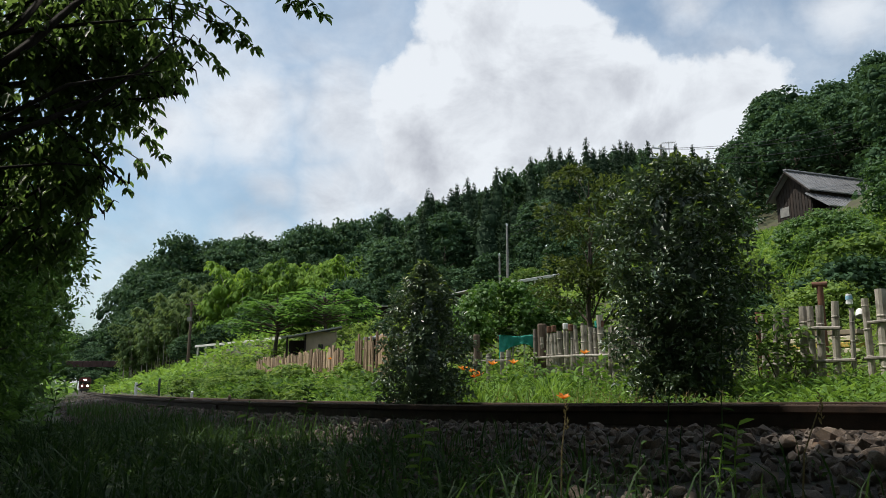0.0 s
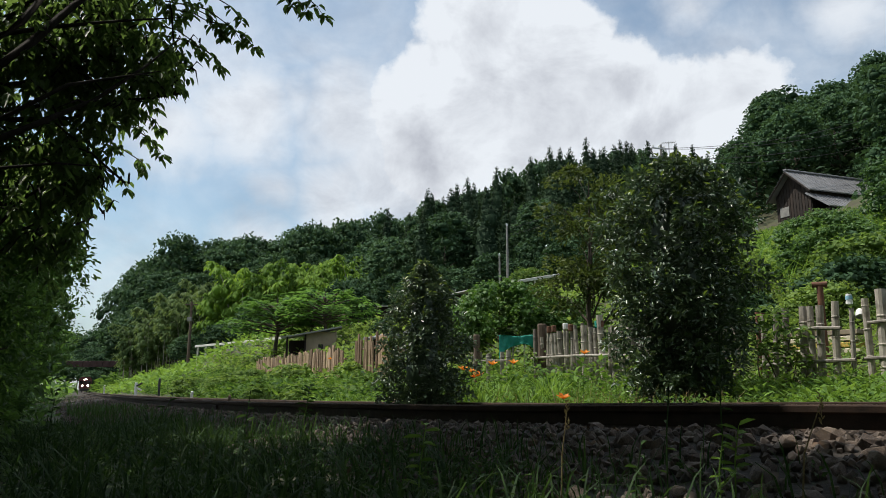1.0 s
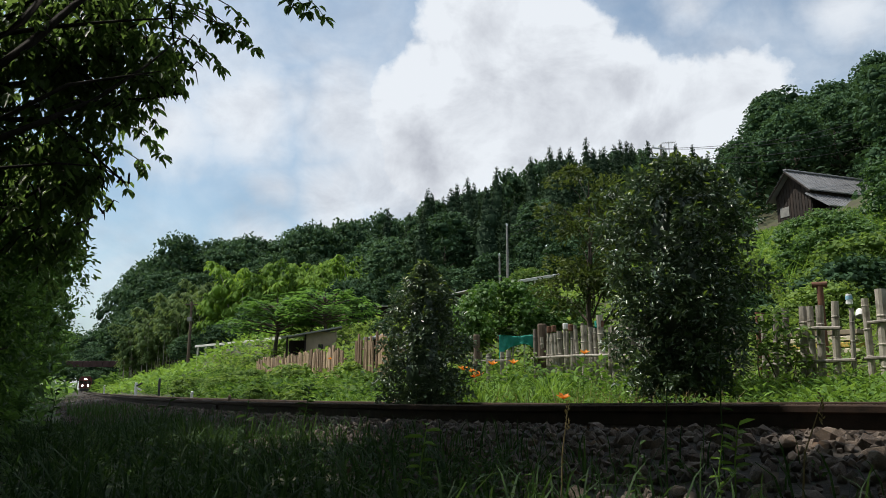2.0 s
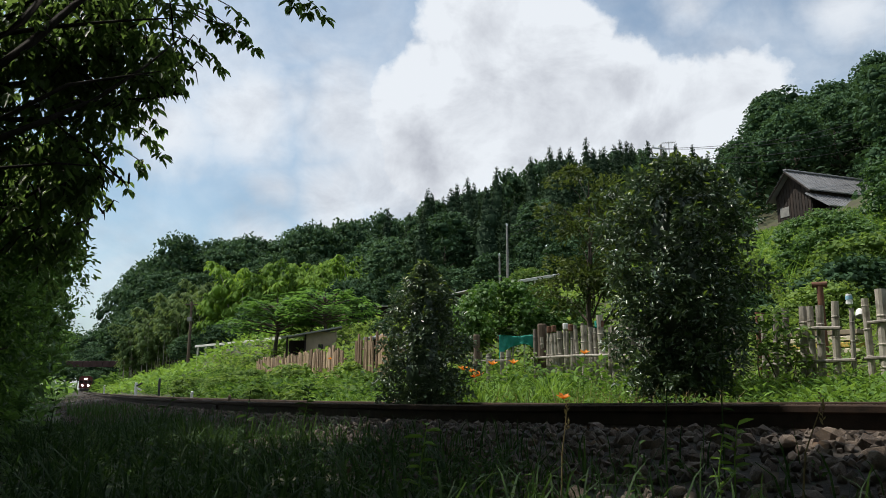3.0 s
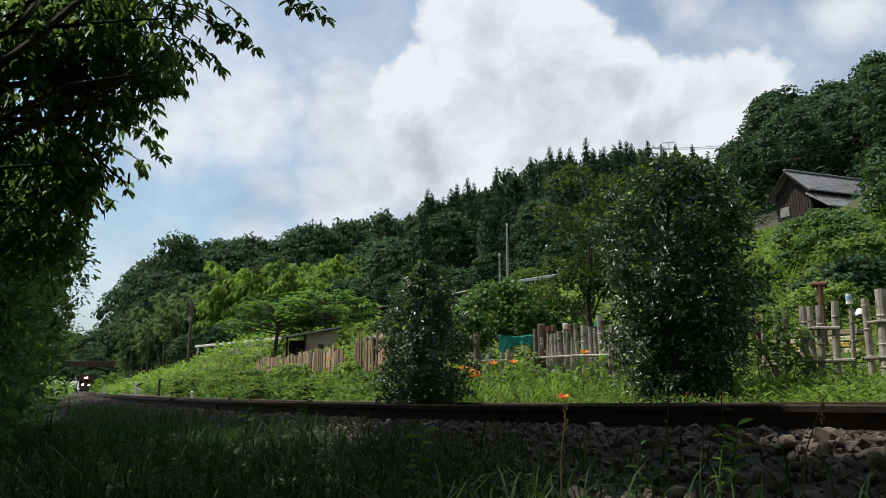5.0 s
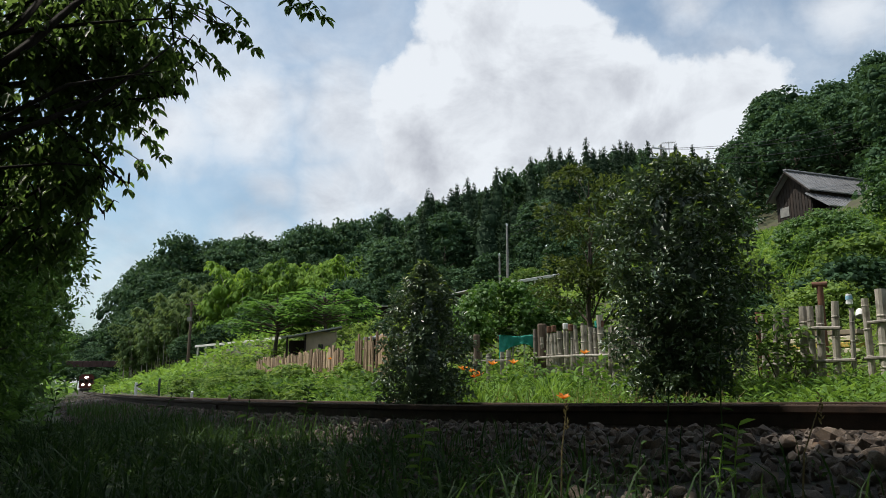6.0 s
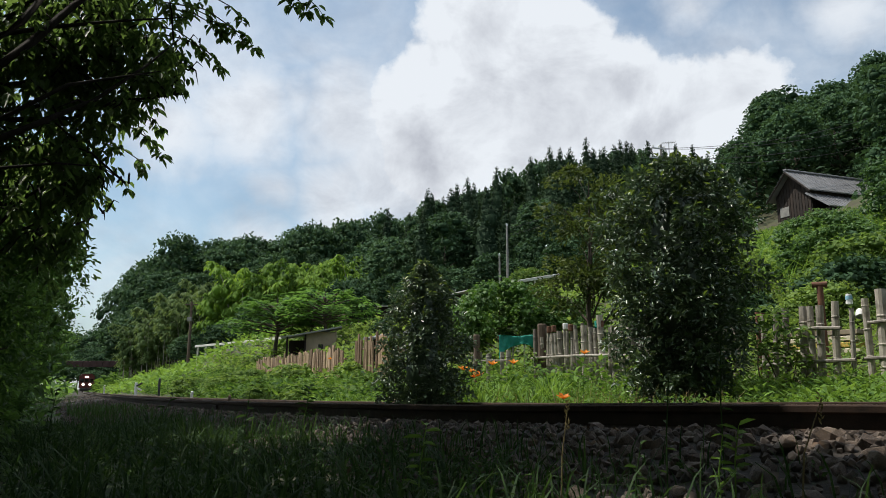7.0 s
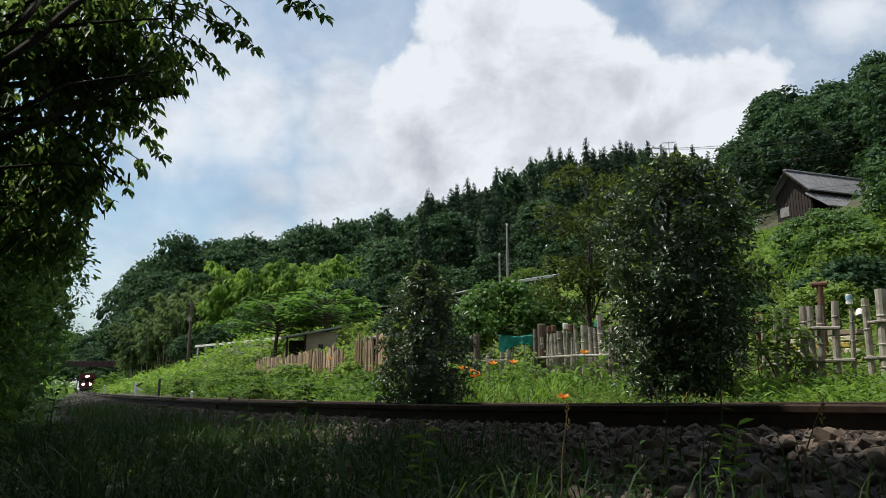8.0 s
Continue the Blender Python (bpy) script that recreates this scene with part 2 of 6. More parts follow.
M_DARK = material("dark underframe", (0.02, 0.02, 0.02), (0.05, 0.045, 0.04), 0.7, 4, 0.1)
M_GLASS = glass("dark window glass", (0.10, 0.12, 0.13))
M_LAMP = glowing("lit headlamp", (1.0, 0.90, 0.74), 9.0)
M_BRIDGE = material("maroon bridge paint", (0.028, 0.010, 0.009), (0.05, 0.017, 0.013), 0.7, 1, 0.1)

# ---- building helpers ----


class Geo:
    """Collects vertices and faces of one mesh."""

    def __init__(self):
        self.v, self.f = [], []

    def tube(self, pts, radii, sides=7, caps=True):
        pts = [Vector(p) for p in pts]
        base = len(self.v)
        ref = Vector((0.31, 0.17, 0.93))
        for i, p in enumerate(pts):
            t = (pts[min(i + 1, len(pts) - 1)] - pts[max(i - 1, 0)]).normalized()
            if abs(t.dot(ref)) > 0.95:
                a = t.cross(Vector((1, 0, 0))).normalized()
            else:
                a = t.cross(ref).normalized()
            b = t.cross(a)
            r = radii[i] if hasattr(radii, "__len__") else radii
            for k in range(sides):
                w = 2 * math.pi * k / sides
                self.v.append(p + a * (r * math.cos(w)) + b * (r * math.sin(w)))
        for i in range(len(pts) - 1):
            for k in range(sides):
                q, s = base + i * sides, (k + 1) % sides
                self.f.append((q + k, q + s, q + sides + s, q + sides + k))
        if caps:
            self.f.append(tuple(base + k for k in reversed(range(sides))))
            self.f.append(tuple(base + (len(pts) - 1) * sides + k for k in range(sides)))
        return self

    def box(self, x0, y0, z0, x1, y1, z1, m=None, chamfer=0.0):
        bm = bmesh.new()
        bmesh.ops.create_cube(bm, size=1)
        for v in bm.verts:
            v.co = Vector(((x0 + x1) / 2 + v.co.x * (x1 - x0), (y0 + y1) / 2 + v.co.y * (y1 - y0), (z0 + z1) / 2 + v.co.z * (z1 - z0)))
        if chamfer:
            bmesh.ops.bevel(bm, geom=list(bm.edges), offset=chamfer, segments=1, affect="EDGES")
        bm.verts.index_update()
        base = len(self.v)
        for v in bm.verts:
            self.v.append(m @ v.co if m else v.co.copy())
        for f in bm.faces:
            self.f.append(tuple(base + v.index for v in f.verts))
        bm.free()
        return self

    def sweep(self, profile, path):
        """A closed profile (across, up) carried along a level path of points."""
        base, n = len(self.v), len(profile)
        path = [Vector(p) for p in path]
        for i, p in enumerate(path):
            t = path[min(i + 1, len(path) - 1)] - path[max(i - 1, 0)]
            a = Vector((t.y, -t.x, 0)).normalized()
            for s, u in profile:
                self.v.append(p + a * s + Vector((0, 0, u)))
        for i in range(len(path) - 1):
            for k in range(n):
                q, s = base + i * n, (k + 1) % n
                self.f.append((q + k, q + n + k, q + n + s, q + s))
        self.f.append(tuple(base + k for k in range(n)))
        self.f.append(tuple(base + (len(path) - 1) * n + k for k in reversed(range(n))))
        return self

    def lathe(self, rings, sides=12, m=None):
        """rings: (radius, height) from the bottom up."""
        base = len(self.v)
        for r, z in rings:
            for k in range(sides):
                w = 2 * math.pi * k / sides
                p = Vector((r * math.cos(w), r * math.sin(w), z))
                self.v.append(m @ p if m else p)
        for i in range(len(rings) - 1):
            for k in range(sides):
                q, s = base + i * sides, (k + 1) % sides
                self.f.append((q + k, q + s, q + sides + s, q + sides + k))
        self.f.append(tuple(base + k for k in reversed(range(sides))))
        self.f.append(tuple(base + (len(rings) - 1) * sides + k for k in range(sides)))
        return self

    def mesh(self, name, smooth=False):
        me = bpy.data.meshes.new(name)
        me.from_pydata([tuple(v) for v in self.v], [], self.f)
        me.validate()
        if smooth:
            me.shade_smooth()
        return me


def quads(name, v, f, smooth=False):
    """A mesh from arrays of vertices (n, 3) and quads (m, 4)."""
    me = bpy.data.meshes.new(name)
    v, f = np.asarray(v, np.float32), np.asarray(f, np.int32)
    me.vertices.add(len(v))
    me.vertices.foreach_set("co", v.ravel())
    me.loops.add(f.size)
    me.loops.foreach_set("vertex_index", f.ravel())
    me.polygons.add(len(f))
    me.polygons.foreach_set("loop_start", np.arange(0, f.size, 4, dtype=np.int32))
    me.polygons.foreach_set("loop_total", np.full(len(f), 4, np.int32))
    me.update(calc_edges=True)
    if smooth:
        me.shade_smooth()
    return me


def unit(a):
    return a / np.maximum(np.linalg.norm(a, axis=-1, keepdims=True), 1e-9)


def leaves(name, at, along, up, length, width, fine=False, fold=0.25):
    """Leaf blades at the points `at`, growing along `along`, faces towards `up`. fine: pointed blades folded at the midrib."""
    n = len(at)
    along = unit(along)
    side = unit(np.cross(along, up))
    nor = np.cross(side, along)
    l = np.broadcast_to(np.asarray(length, float).reshape(-1, 1), (n, 1))
    w = np.broadcast_to(np.asarray(width, float).reshape(-1, 1), (n, 1))
    i = np.arange(n)[:, None]
    if not fine:
        v = np.stack([at, at + along * l * 0.45 + side * w / 2 + nor * w * fold, at + along * l, at + along * l * 0.45 - side * w / 2 + nor * w * fold], 1)
        return quads(name, v.reshape(-1, 3), i * 4 + np.array([[0, 1, 2, 3]]))
    tip = at + along * l * 0.95 - nor * l * 0.16
    v = np.stack([at, at + along * l * 0.28 + side * w * 0.46 + nor * w * fold, at + along * l * 0.65 + side * w * 0.40 + nor * (w * fold - l * 0.05), tip,
                  at + along * l * 0.65 - side * w * 0.40 + nor * (w * fold - l * 0.05), at + along * l * 0.28 - side * w * 0.46 + nor * w * fold], 1)
    f = np.concatenate([i * 6 + np.array([[0, 1, 2, 3]]), i * 6 + np.array([[0, 3, 4, 5]])], 1).reshape(-1, 4)
    return quads(name, v.reshape(-1, 3), f)


def blades(name, at, height, width, bend, rng):
    """Grass blades that arch over: three tapering pieces each."""
    n = len(at)
    a = rng.uniform(0, 2 * math.pi, n)
    out = np.stack([np.cos(a), np.sin(a), np.zeros(n)], 1)
    side = np.stack([-np.sin(a), np.cos(a), np.zeros(n)], 1)
    rows = []
    for t, k in ((0, 1.0), (0.4, 0.9), (0.75, 0.6), (1.0, 0.08)):
        p = at + np.array([0, 0, 1.0]) * (height * (t - 0.35 * bend * t ** 3))[:, None] + out * (height * bend * t ** 2)[:, None]
        rows += [p + side * (width * k / 2)[:, None], p - side * (width * k / 2)[:, None]]
    v = np.stack(rows, 1).reshape(-1, 3)
    i = np.arange(n)[:, None] * 8
    f = np.concatenate([i + np.array([[0, 1, 3, 2]]) + 2 * k for k in range(3)], 1).reshape(-1, 4)
    return quads(name, v, f)


def sphere_points(rng, n):
    return unit(rng.normal(size=(n, 3)))


def part(name, me, mat, parent, label=""):
    if isinstance(me, Geo):
        me = me.mesh(name)
    if not me.materials:
        me.materials.append(mat)
    ob = new(name, me)
    ob.parent = parent
    if label:
        tagged(ob, label)
    return ob


def thing(name, label, category, m=None, group="", kind=""):
    ob = new(name)
    ob.empty_display_size = 0.2
    if m is not None:
        ob.matrix_basis = m
    return tagged(ob, label, category, group, kind)


def single(name, me, mat, label, category, m=None, group="", kind=""):
    if isinstance(me, Geo):
        me = me.mesh(name)
    if not me.materials:
        me.materials.append(mat)
    ob = new(name, me)
    if m is not None:
        ob.matrix_basis = m
    return tagged(ob, label, category, group, kind)


# ---- lie of the land ----


def track_x(y):
    return 0.818 - 0.4857 * y + 11.83 / y


def rail_z(y):
    """The line falls gently away from the camera's stand."""
    return float(np.interp(y, (3.0, 3.9, 5.5, 9, 17, 40, 100, 190, 900), (0.935, 0.926, 0.892, 0.860, 0.826, 0.76, 0.62, 0.45, 0.3)))


def track_path(offset=0.0, far=320.0):
    """Points along the near rail (offset 0) or beside it, from the open end beside the camera to the far bend."""
    ys = [2.6 * (far / 2.6) ** (i / 89) for i in range(90)]
    pts = []
    for y in ys:
        slope = -0.4857 - 11.83 / y ** 2
        t = Vector((slope, 1, 0)).normalized()
        pts.append(Vector((track_x(y), y, rail_z(y))) + Vector((t.y, -t.x, 0)) * offset)
    t = (pts[0] - pts[1]).normalized()
    return [pts[0] + t * 30, pts[0] + t * 6] + pts


LINE = np.array([(p.x, p.y) for p in track_path(0, 900)])


def beyond(xy):
    """Signed distance from the near rail: more than 0 on the far side of the track."""
    xy = np.atleast_2d(np.asarray(xy, float))
    best = np.full(len(xy), 1e9)
    sign = np.ones(len(xy))
    for a, b in zip(LINE[:-1], LINE[1:]):
        d = b - a
        t = np.clip(((xy - a) @ d) / (d @ d), 0, 1)
        q = a + t[:, None] * d
        dist = np.linalg.norm(xy - q, axis=1)
        cr = (xy[:, 0] - a[0]) * d[1] - (xy[:, 1] - a[1]) * d[0]
        near = dist < best
        best = np.where(near, dist, best)
        sign = np.where(near, np.sign(cr), sign)
    return best * sign


def land(xy):
    """Ground height."""
    xy = np.atleast_2d(np.asarray(xy, float))
    u = beyond(xy)
    x, y = xy[:, 0], xy[:, 1]
    base = np.interp(u, [-60, -8, -3.2, -1.35, -0.45, -0.2, 1.25, 1.5, 2.3, 4.6, 6.5, 20, 40, 85, 110, 400],
                     [2.0, 0.6, 0.55, 0.60, 0.755, 0.77, 0.77, 0.76, 0.70, 0.86, 1.15, 5.6, 11.0, 29.0, 31.0, 20.0])
    far = np.clip((y - 20) / 30, 0, 1)
    # the bank beside the line is steeper further along
    base += far * np.where(u > 1.6, np.interp(u, [1.6, 3.0, 5, 8, 12, 20], [0, 0.35, 0.85, 1.02, 1.15, 0]), 0)
    # the lane runs along a low shelf of the slope
    base += 1.1 * np.exp(-(((x + 15) / 7) ** 2 + ((y - 53) / 9) ** 2)) * np.clip((u - 5) / 3, 0, 1)
    # the track bed falls with the rails
    fall = np.interp(y, (3.0, 3.9, 5.5, 9, 17, 40, 100, 190, 900), (0.0, 0.0, -0.025, -0.05, -0.08, -0.145, -0.285, -0.455, -0.6))
    base += fall * np.interp(u, [-7, -2.5, 2.0, 4.5], [0, 1, 1, 0])
    # the wooded knoll at the end of the valley
    base += 5.0 * np.exp(-(((x + 36) / 17) ** 2 + ((y - 112) / 20) ** 2)) * np.clip((u - 3) / 7, 0, 1)
    # beyond the ridge the land falls away to the plain
    base = np.where(y > 150, 1 + (base - 1) * np.clip((420 - y) / 270, 0.05, 1), base)
    base = np.where(u < -20, np.minimum(base, 1.0), base)
    return base


def land_z(x, y):
    return float(land([(x, y)])[0])

# ---- ground ----


def build_ground():
    i = np.linspace(-1, 1, 201)
    xs = np.sinh(i * 7.2) / math.sinh(7.2) * 1500 - 1.0
    j = np.linspace(-0.72, 1, 231)
    ys = np.sinh(j * 6.6) / math.sinh(6.6) * 1700 + 4.0
    X, Y = np.meshgrid(xs, ys)
    # the lines of the sheet run along the track
    along = np.clip(Y, 3.4, None)
    X = X + 1.0 + np.where(Y < 500, 0.818 - 0.4857 * along + 11.83 / along, 0.818 - 0.4857 * 500)
    xy = np.stack([X.ravel(), Y.ravel()], 1)
    z = land(xy)
    v = np.column_stack([xy, z])
    n, m = len(xs), len(ys)
    a = (np.arange(m - 1)[:, None] * n + np.arange(n - 1)[None, :]).ravel()
    f = np.stack([a, a + 1, a + n + 1, a + n], 1)
    me = quads("ground", v, f, True)
    me.materials.append(M_SOIL)
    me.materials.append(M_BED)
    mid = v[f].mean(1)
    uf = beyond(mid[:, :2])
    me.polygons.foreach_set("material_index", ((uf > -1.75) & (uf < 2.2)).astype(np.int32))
    single("ground", me, M_SOIL, "earth ground with moss and short weeds", "ground", kind="structure")


build_ground()

# ---- the track ----
RAIL_WEB = [(-0.0635, -0.153), (0.0635, -0.153), (0.0635, -0.142), (0.012, -0.122), (0.008, -0.050), (-0.008, -0.050), (-0.012, -0.122), (-0.0635, -0.142)]
RAIL_HEAD = [(-0.008, -0.050), (0.008, -0.050), (0.0325, -0.036), (0.0325, -0.006), (0.026, 0.0), (-0.026, 0.0), (-0.0325, -0.006), (-0.0325, -0.036)]


def build_track():
    for offset, label in ((0.0, "rusty steel rail beside the grassy ballast shoulder"), (1.13, "rusty steel rail along the weedy bank")):
        rail = thing("rail", label, "rail", group="rails of the line")
        path = track_path(offset)
        part("rail_web", Geo().sweep(RAIL_WEB, path), M_RUST_SHADED, rail)
        part("rail_head", Geo().sweep(RAIL_HEAD, path), M_HEAD, rail, "brown rusted rail head")
        part("running_surface", Geo().sweep([(-0.022, 0.0), (0.022, 0.0), (0.022, 0.0025), (-0.022, 0.0025)], path), M_SHINE, rail, "polished running surface")
        for y in (10.6,):
            s = -0.4857 - 11.83 / y ** 2
            t = Vector((s, 1, 0)).normalized()
            o = Vector((t.y, -t.x, 0))
            p = Vector((track_x(y), y, rail_z(y))) + o * offset
            rot = Matrix.Translation(p) @ t.to_track_quat("X", "Z").to_matrix().to_4x4()
            for k in (-1, 1):
                part("fishplate", Geo().box(-0.25, k * 0.026 - 0.012, -0.12, 0.25, k * 0.026 + 0.012, -0.055, rot, 0.004), M_RUST_SHADED, rail)
    me = Geo().box(-1.0, -0.10, -0.14, 1.0, 0.10, 0, None, 0.012).mesh("sleeper")
    centre = track_path(0.565, 60)
    run = 0.0
    for a, b in zip(centre[:-1], centre[1:]):
        d = (b - a).length
        while run < d:
            p = a + (b - a) * (run / d)
            if p.y < 40 and p.x < 9:
                t = (b - a).normalized()
                single("sleeper", me, M_SLEEPER, "dark weathered timber railway sleeper in ballast", "sleeper",
                       Matrix.Translation((p.x, p.y, p.z - 0.155)) @ Vector((t.y, -t.x, 0)).to_track_quat("X", "Z").to_matrix().to_4x4(), "sleepers")
            run += 0.62
        run -= d


build_track()


def stone_mesh(rng, name):
    bm = bmesh.new()
    pts = sphere_points(rng, 20) * rng.uniform(0.8, 1.05, (20, 1)) * np.array([1.0, 0.8, 0.66])
    for p in pts:
        bm.verts.new(p)
    bmesh.ops.convex_hull(bm, input=list(bm.verts))
    bmesh.ops.delete(bm, geom=[v for v in bm.verts if not v.link_faces], context="VERTS")
    me = bpy.data.meshes.new(name)
    bm.to_mesh(me)
    bm.free()
    return me


def build_ballast():
    rng = np.random.default_rng(5)
    bed = thing("ballast", "dusty brown crushed-stone ballast shoulder under the rail", "ballast", kind="structure")
    shapes = [stone_mesh(rng, "stone") for _ in range(9)]
    for me in shapes:
        me.materials.append(M_STONE_PIECE)
    # the stones that lie nearest
    placed = 0
    pieces = []
    tries = rng.uniform((-0.6, 2.2), (3.4, 5.2), (9000, 2))
    u = beyond(tries)
    z = land(tries)
    grid = []
    for (x, y), uu, zz in zip(tries, u, z):
        if not (-1.75 < uu < -0.12) or placed >= 300:
            continue
        r = rng.uniform(0.026, 0.072) if x > 0.9 else rng.uniform(0.022, 0.05)
        if any((x - a) ** 2 + (y - b) ** 2 < (0.8 * (r + c)) ** 2 for a, b, c in grid):
            continue
        grid.append((x, y, r))
        ob = new("stone", shapes[placed % 9])
        ob.parent = bed
        ob.matrix_basis = Matrix.LocRotScale((x, y, zz + r * 0.25), Euler(rng.uniform(0, 6.28, 3)), Vector((r, r, r)) * 1.1)
        placed += 1
    # the rest of the bed, joined
    v, f = [], []
    data = []
    for me in shapes:
        data.append(([np.array(q.co) for q in me.vertices], [tuple(p.vertices) for p in me.polygons]))
    path = track_path(0, 70)
    count = 0
    for a, b in zip(path[1:-1], path[2:]):
        d = (b - a).length
        side = Vector(((b - a).y, -(b - a).x, 0)).normalized()
        n = int(d * (560 if a.y < 8 else 150 if a.y < 14 else 80 if a.y < 25 else 24))
        if a.x > 5.0:
            n = int(d * 40)
        for _ in range(n):
            s = rng.uniform(-1.75, 0.0) if rng.random() < 0.8 else rng.uniform(0, 2.3)
            p = a + (b - a) * rng.random() + side * s
            r = rng.uniform(0.018, 0.045)
            k = rng.integers(9)
            rot = np.array(Euler(rng.uniform(0, 6.28, 3)).to_matrix()) * r
            base = len(v)
            pts = np.array(data[k][0]) @ rot.T + np.array((p.x, p.y, 0))
            v.append((pts, (p.x, p.y), r))
            f.append((k, count))
            count += len(pts)
    zs = land(np.array([q[1] for q in v]))
    verts = np.concatenate([q[0] + np.array((0, 0, zz + q[2] * 0.2)) for q, zz in zip(v, zs)])
    faces = [tuple(i + off for i in fc) for k, off in f for fc in data[k][1]]
    me = bpy.data.meshes.new("stones")
    me.from_pydata(verts.tolist(), [], faces)
    tagged(part("stones", me, M_STONE, bed), kind="stuff")


# ---- trees ----


def limbs(g, rng, height, spread, radius, fork=0.35, count=7, sides=7, lean=0.0):
    """Trunk with limbs; returns the limb ends."""
    top = Vector((lean * height, rng.normal() * 0.02 * height, height * 0.8))
    trunk = [Vector((0, 0, -0.3)), Vector((0, 0, 0.05)), top * 0.35 + Vector((rng.normal() * 0.03, rng.normal() * 0.03, 0)) * height * 0.5, top * 0.7, top]
    g.tube(trunk, [radius * 1.3, radius, radius * 0.75, radius * 0.45, radius * 0.12], sides)
    ends = [top]
    for i in range(count):
        t = fork + (0.95 - fork) * i / count
        p = top * t
        a = i * 2.4 + rng.uniform(-0.4, 0.4)
        e = p + Vector((math.cos(a) * spread * (1.1 - t * 0.5), math.sin(a) * spread * (1.1 - t * 0.5), height * rng.uniform(0.08, 0.25)))
        mid = p.lerp(e, 0.5) + Vector((0, 0, height * 0.03))
        r = radius * 0.4 * (1.2 - t)
        g.tube([p, mid, e], [r, r * 0.7, r * 0.2], 5)
        ends.append(e)
    return ends


def clumps(rng, centres, radii, per, size, flat=0.75, droop=0.0):
    """Leaf positions, directions and normals on the outer shells of uneven clumps."""
    n = len(centres)
    c = np.repeat(centres, per, 0)
    r = np.repeat(radii, per)[:, None]
    s = sphere_points(rng, n * per)
    s[:, 2] = np.where(s[:, 2] < -0.35, -s[:, 2], s[:, 2])
    rad = rng.uniform(0.55, 1.08, (n * per, 1))
    at = c + s * r * rad * np.array([1, 1, flat])
    along = s + rng.normal(size=s.shape) * 0.55 + np.array([0, 0, -droop])
    up = s * 0.6 + np.array([0, 0, 0.9]) + rng.normal(size=s.shape) * 0.35
    return at, along, up


def cores(centres, radii, flat=0.75, cols=6):
    """Dense hearts of the clumps: small lumpy balls of few faces."""
    rows = 3
    th = np.linspace(0.12, math.pi - 0.12, rows + 1)
    ph = np.arange(cols) * 2 * math.pi / cols
    s = np.stack([np.outer(np.sin(th), np.cos(ph)), np.outer(np.sin(th), np.sin(ph)), np.outer(np.cos(th), np.ones(cols)) * flat], 2).reshape(-1, 3)
    v = centres[:, None, :] + s[None] * np.asarray(radii)[:, None, None]
    q = np.array([(r * cols + c, r * cols + (c + 1) % cols, (r + 1) * cols + (c + 1) % cols, (r + 1) * cols + c) for r in range(rows) for c in range(cols)])
    f = (np.arange(len(centres)) * len(s))[:, None, None] + q[None]
    return v.reshape(-1, 3), f.reshape(-1, 4)


def with_cores(me, v, f):
    """Joins the hearts of the clumps to a mesh of leaves."""
    n = len(me.vertices)
    old = np.empty(n * 3, np.float32)
    me.vertices.foreach_get("co", old)
    idx = np.empty(len(me.loops), np.int32)
    me.loops.foreach_get("vertex_index", idx)
    name = me.name
    bpy.data.meshes.remove(me)
    return quads(name, np.concatenate([old.reshape(-1, 3), v]), np.concatenate([idx.reshape(-1, 4), f + n]))


def domes(rng, centres, radii, per, leaf, flat=0.7):
    """Leafy cushions: leaves lie like shingles over the upper side of each cushion, tips hanging outwards."""
    n = len(centres)
    s = sphere_points(rng, n * per)
    s[:, 2] = np.abs(s[:, 2]) * 1.25 - 0.25
    s = unit(s)
    r = np.repeat(radii, per)[:, None] * rng.uniform(0.82, 1.12, (n * per, 1))
    at = np.repeat(centres, per, 0) + s * r * np.array([1, 1, flat])
    out = s * np.array([1, 1, 0])
    along = out + rng.normal(size=s.shape) * 0.6 + np.array([0, 0, -0.45])
    up = s + np.array([0, 0, 0.35]) + rng.normal(size=s.shape) * 0.32
    k = rng.uniform(0.7, 1.3, n * per) * leaf
    return leaves("crown", at, along, up, k, k * rng.uniform(0.55, 0.85, n * per))


def broad_meshes(seed, height, radius, n_clumps=88, per=31, leaf=0.40, low=0.10, flat=0.66, heart=0.52, big=0.215):
    """A domed crown of overlapping leafy cushions on forking limbs."""
    rng = np.random.default_rng(seed)
    g = Geo()
    limbs(g, rng, height * 0.8, radius * 0.6, height * 0.02, 0.3, 8)
    i = np.arange(n_clumps)
    a = i * 2.39996 + rng.uniform(-0.5, 0.5, n_clumps)
    t = 1 - (i + 0.5) / n_clumps * 1.55
    w = np.sqrt(np.maximum(0.03, 1 - t * t))
    lump = 0.90 + 0.12 * np.sin(2 * a + seed) + 0.12 * np.sin(3 * a + 5 * t + 2 * seed) + rng.normal(size=n_clumps) * 0.07
    lump = np.where(t > 0.75, np.minimum(lump, 0.94), lump)
    s = np.stack([np.cos(a) * w, np.sin(a) * w, t], 1) * lump[:, None]
    cen = s * np.array([radius, radius, height * (1 - low) / 2]) * 0.86 + np.array([0, 0, height * (1 + low) / 2])
    rad = rng.uniform(0.72, 1.25, n_clumps) * big * radius
    me = domes(rng, cen, rad, per, leaf, flat)
    return g.mesh("trunk"), with_cores(me, *cores(cen, rad * heart, flat, 5))


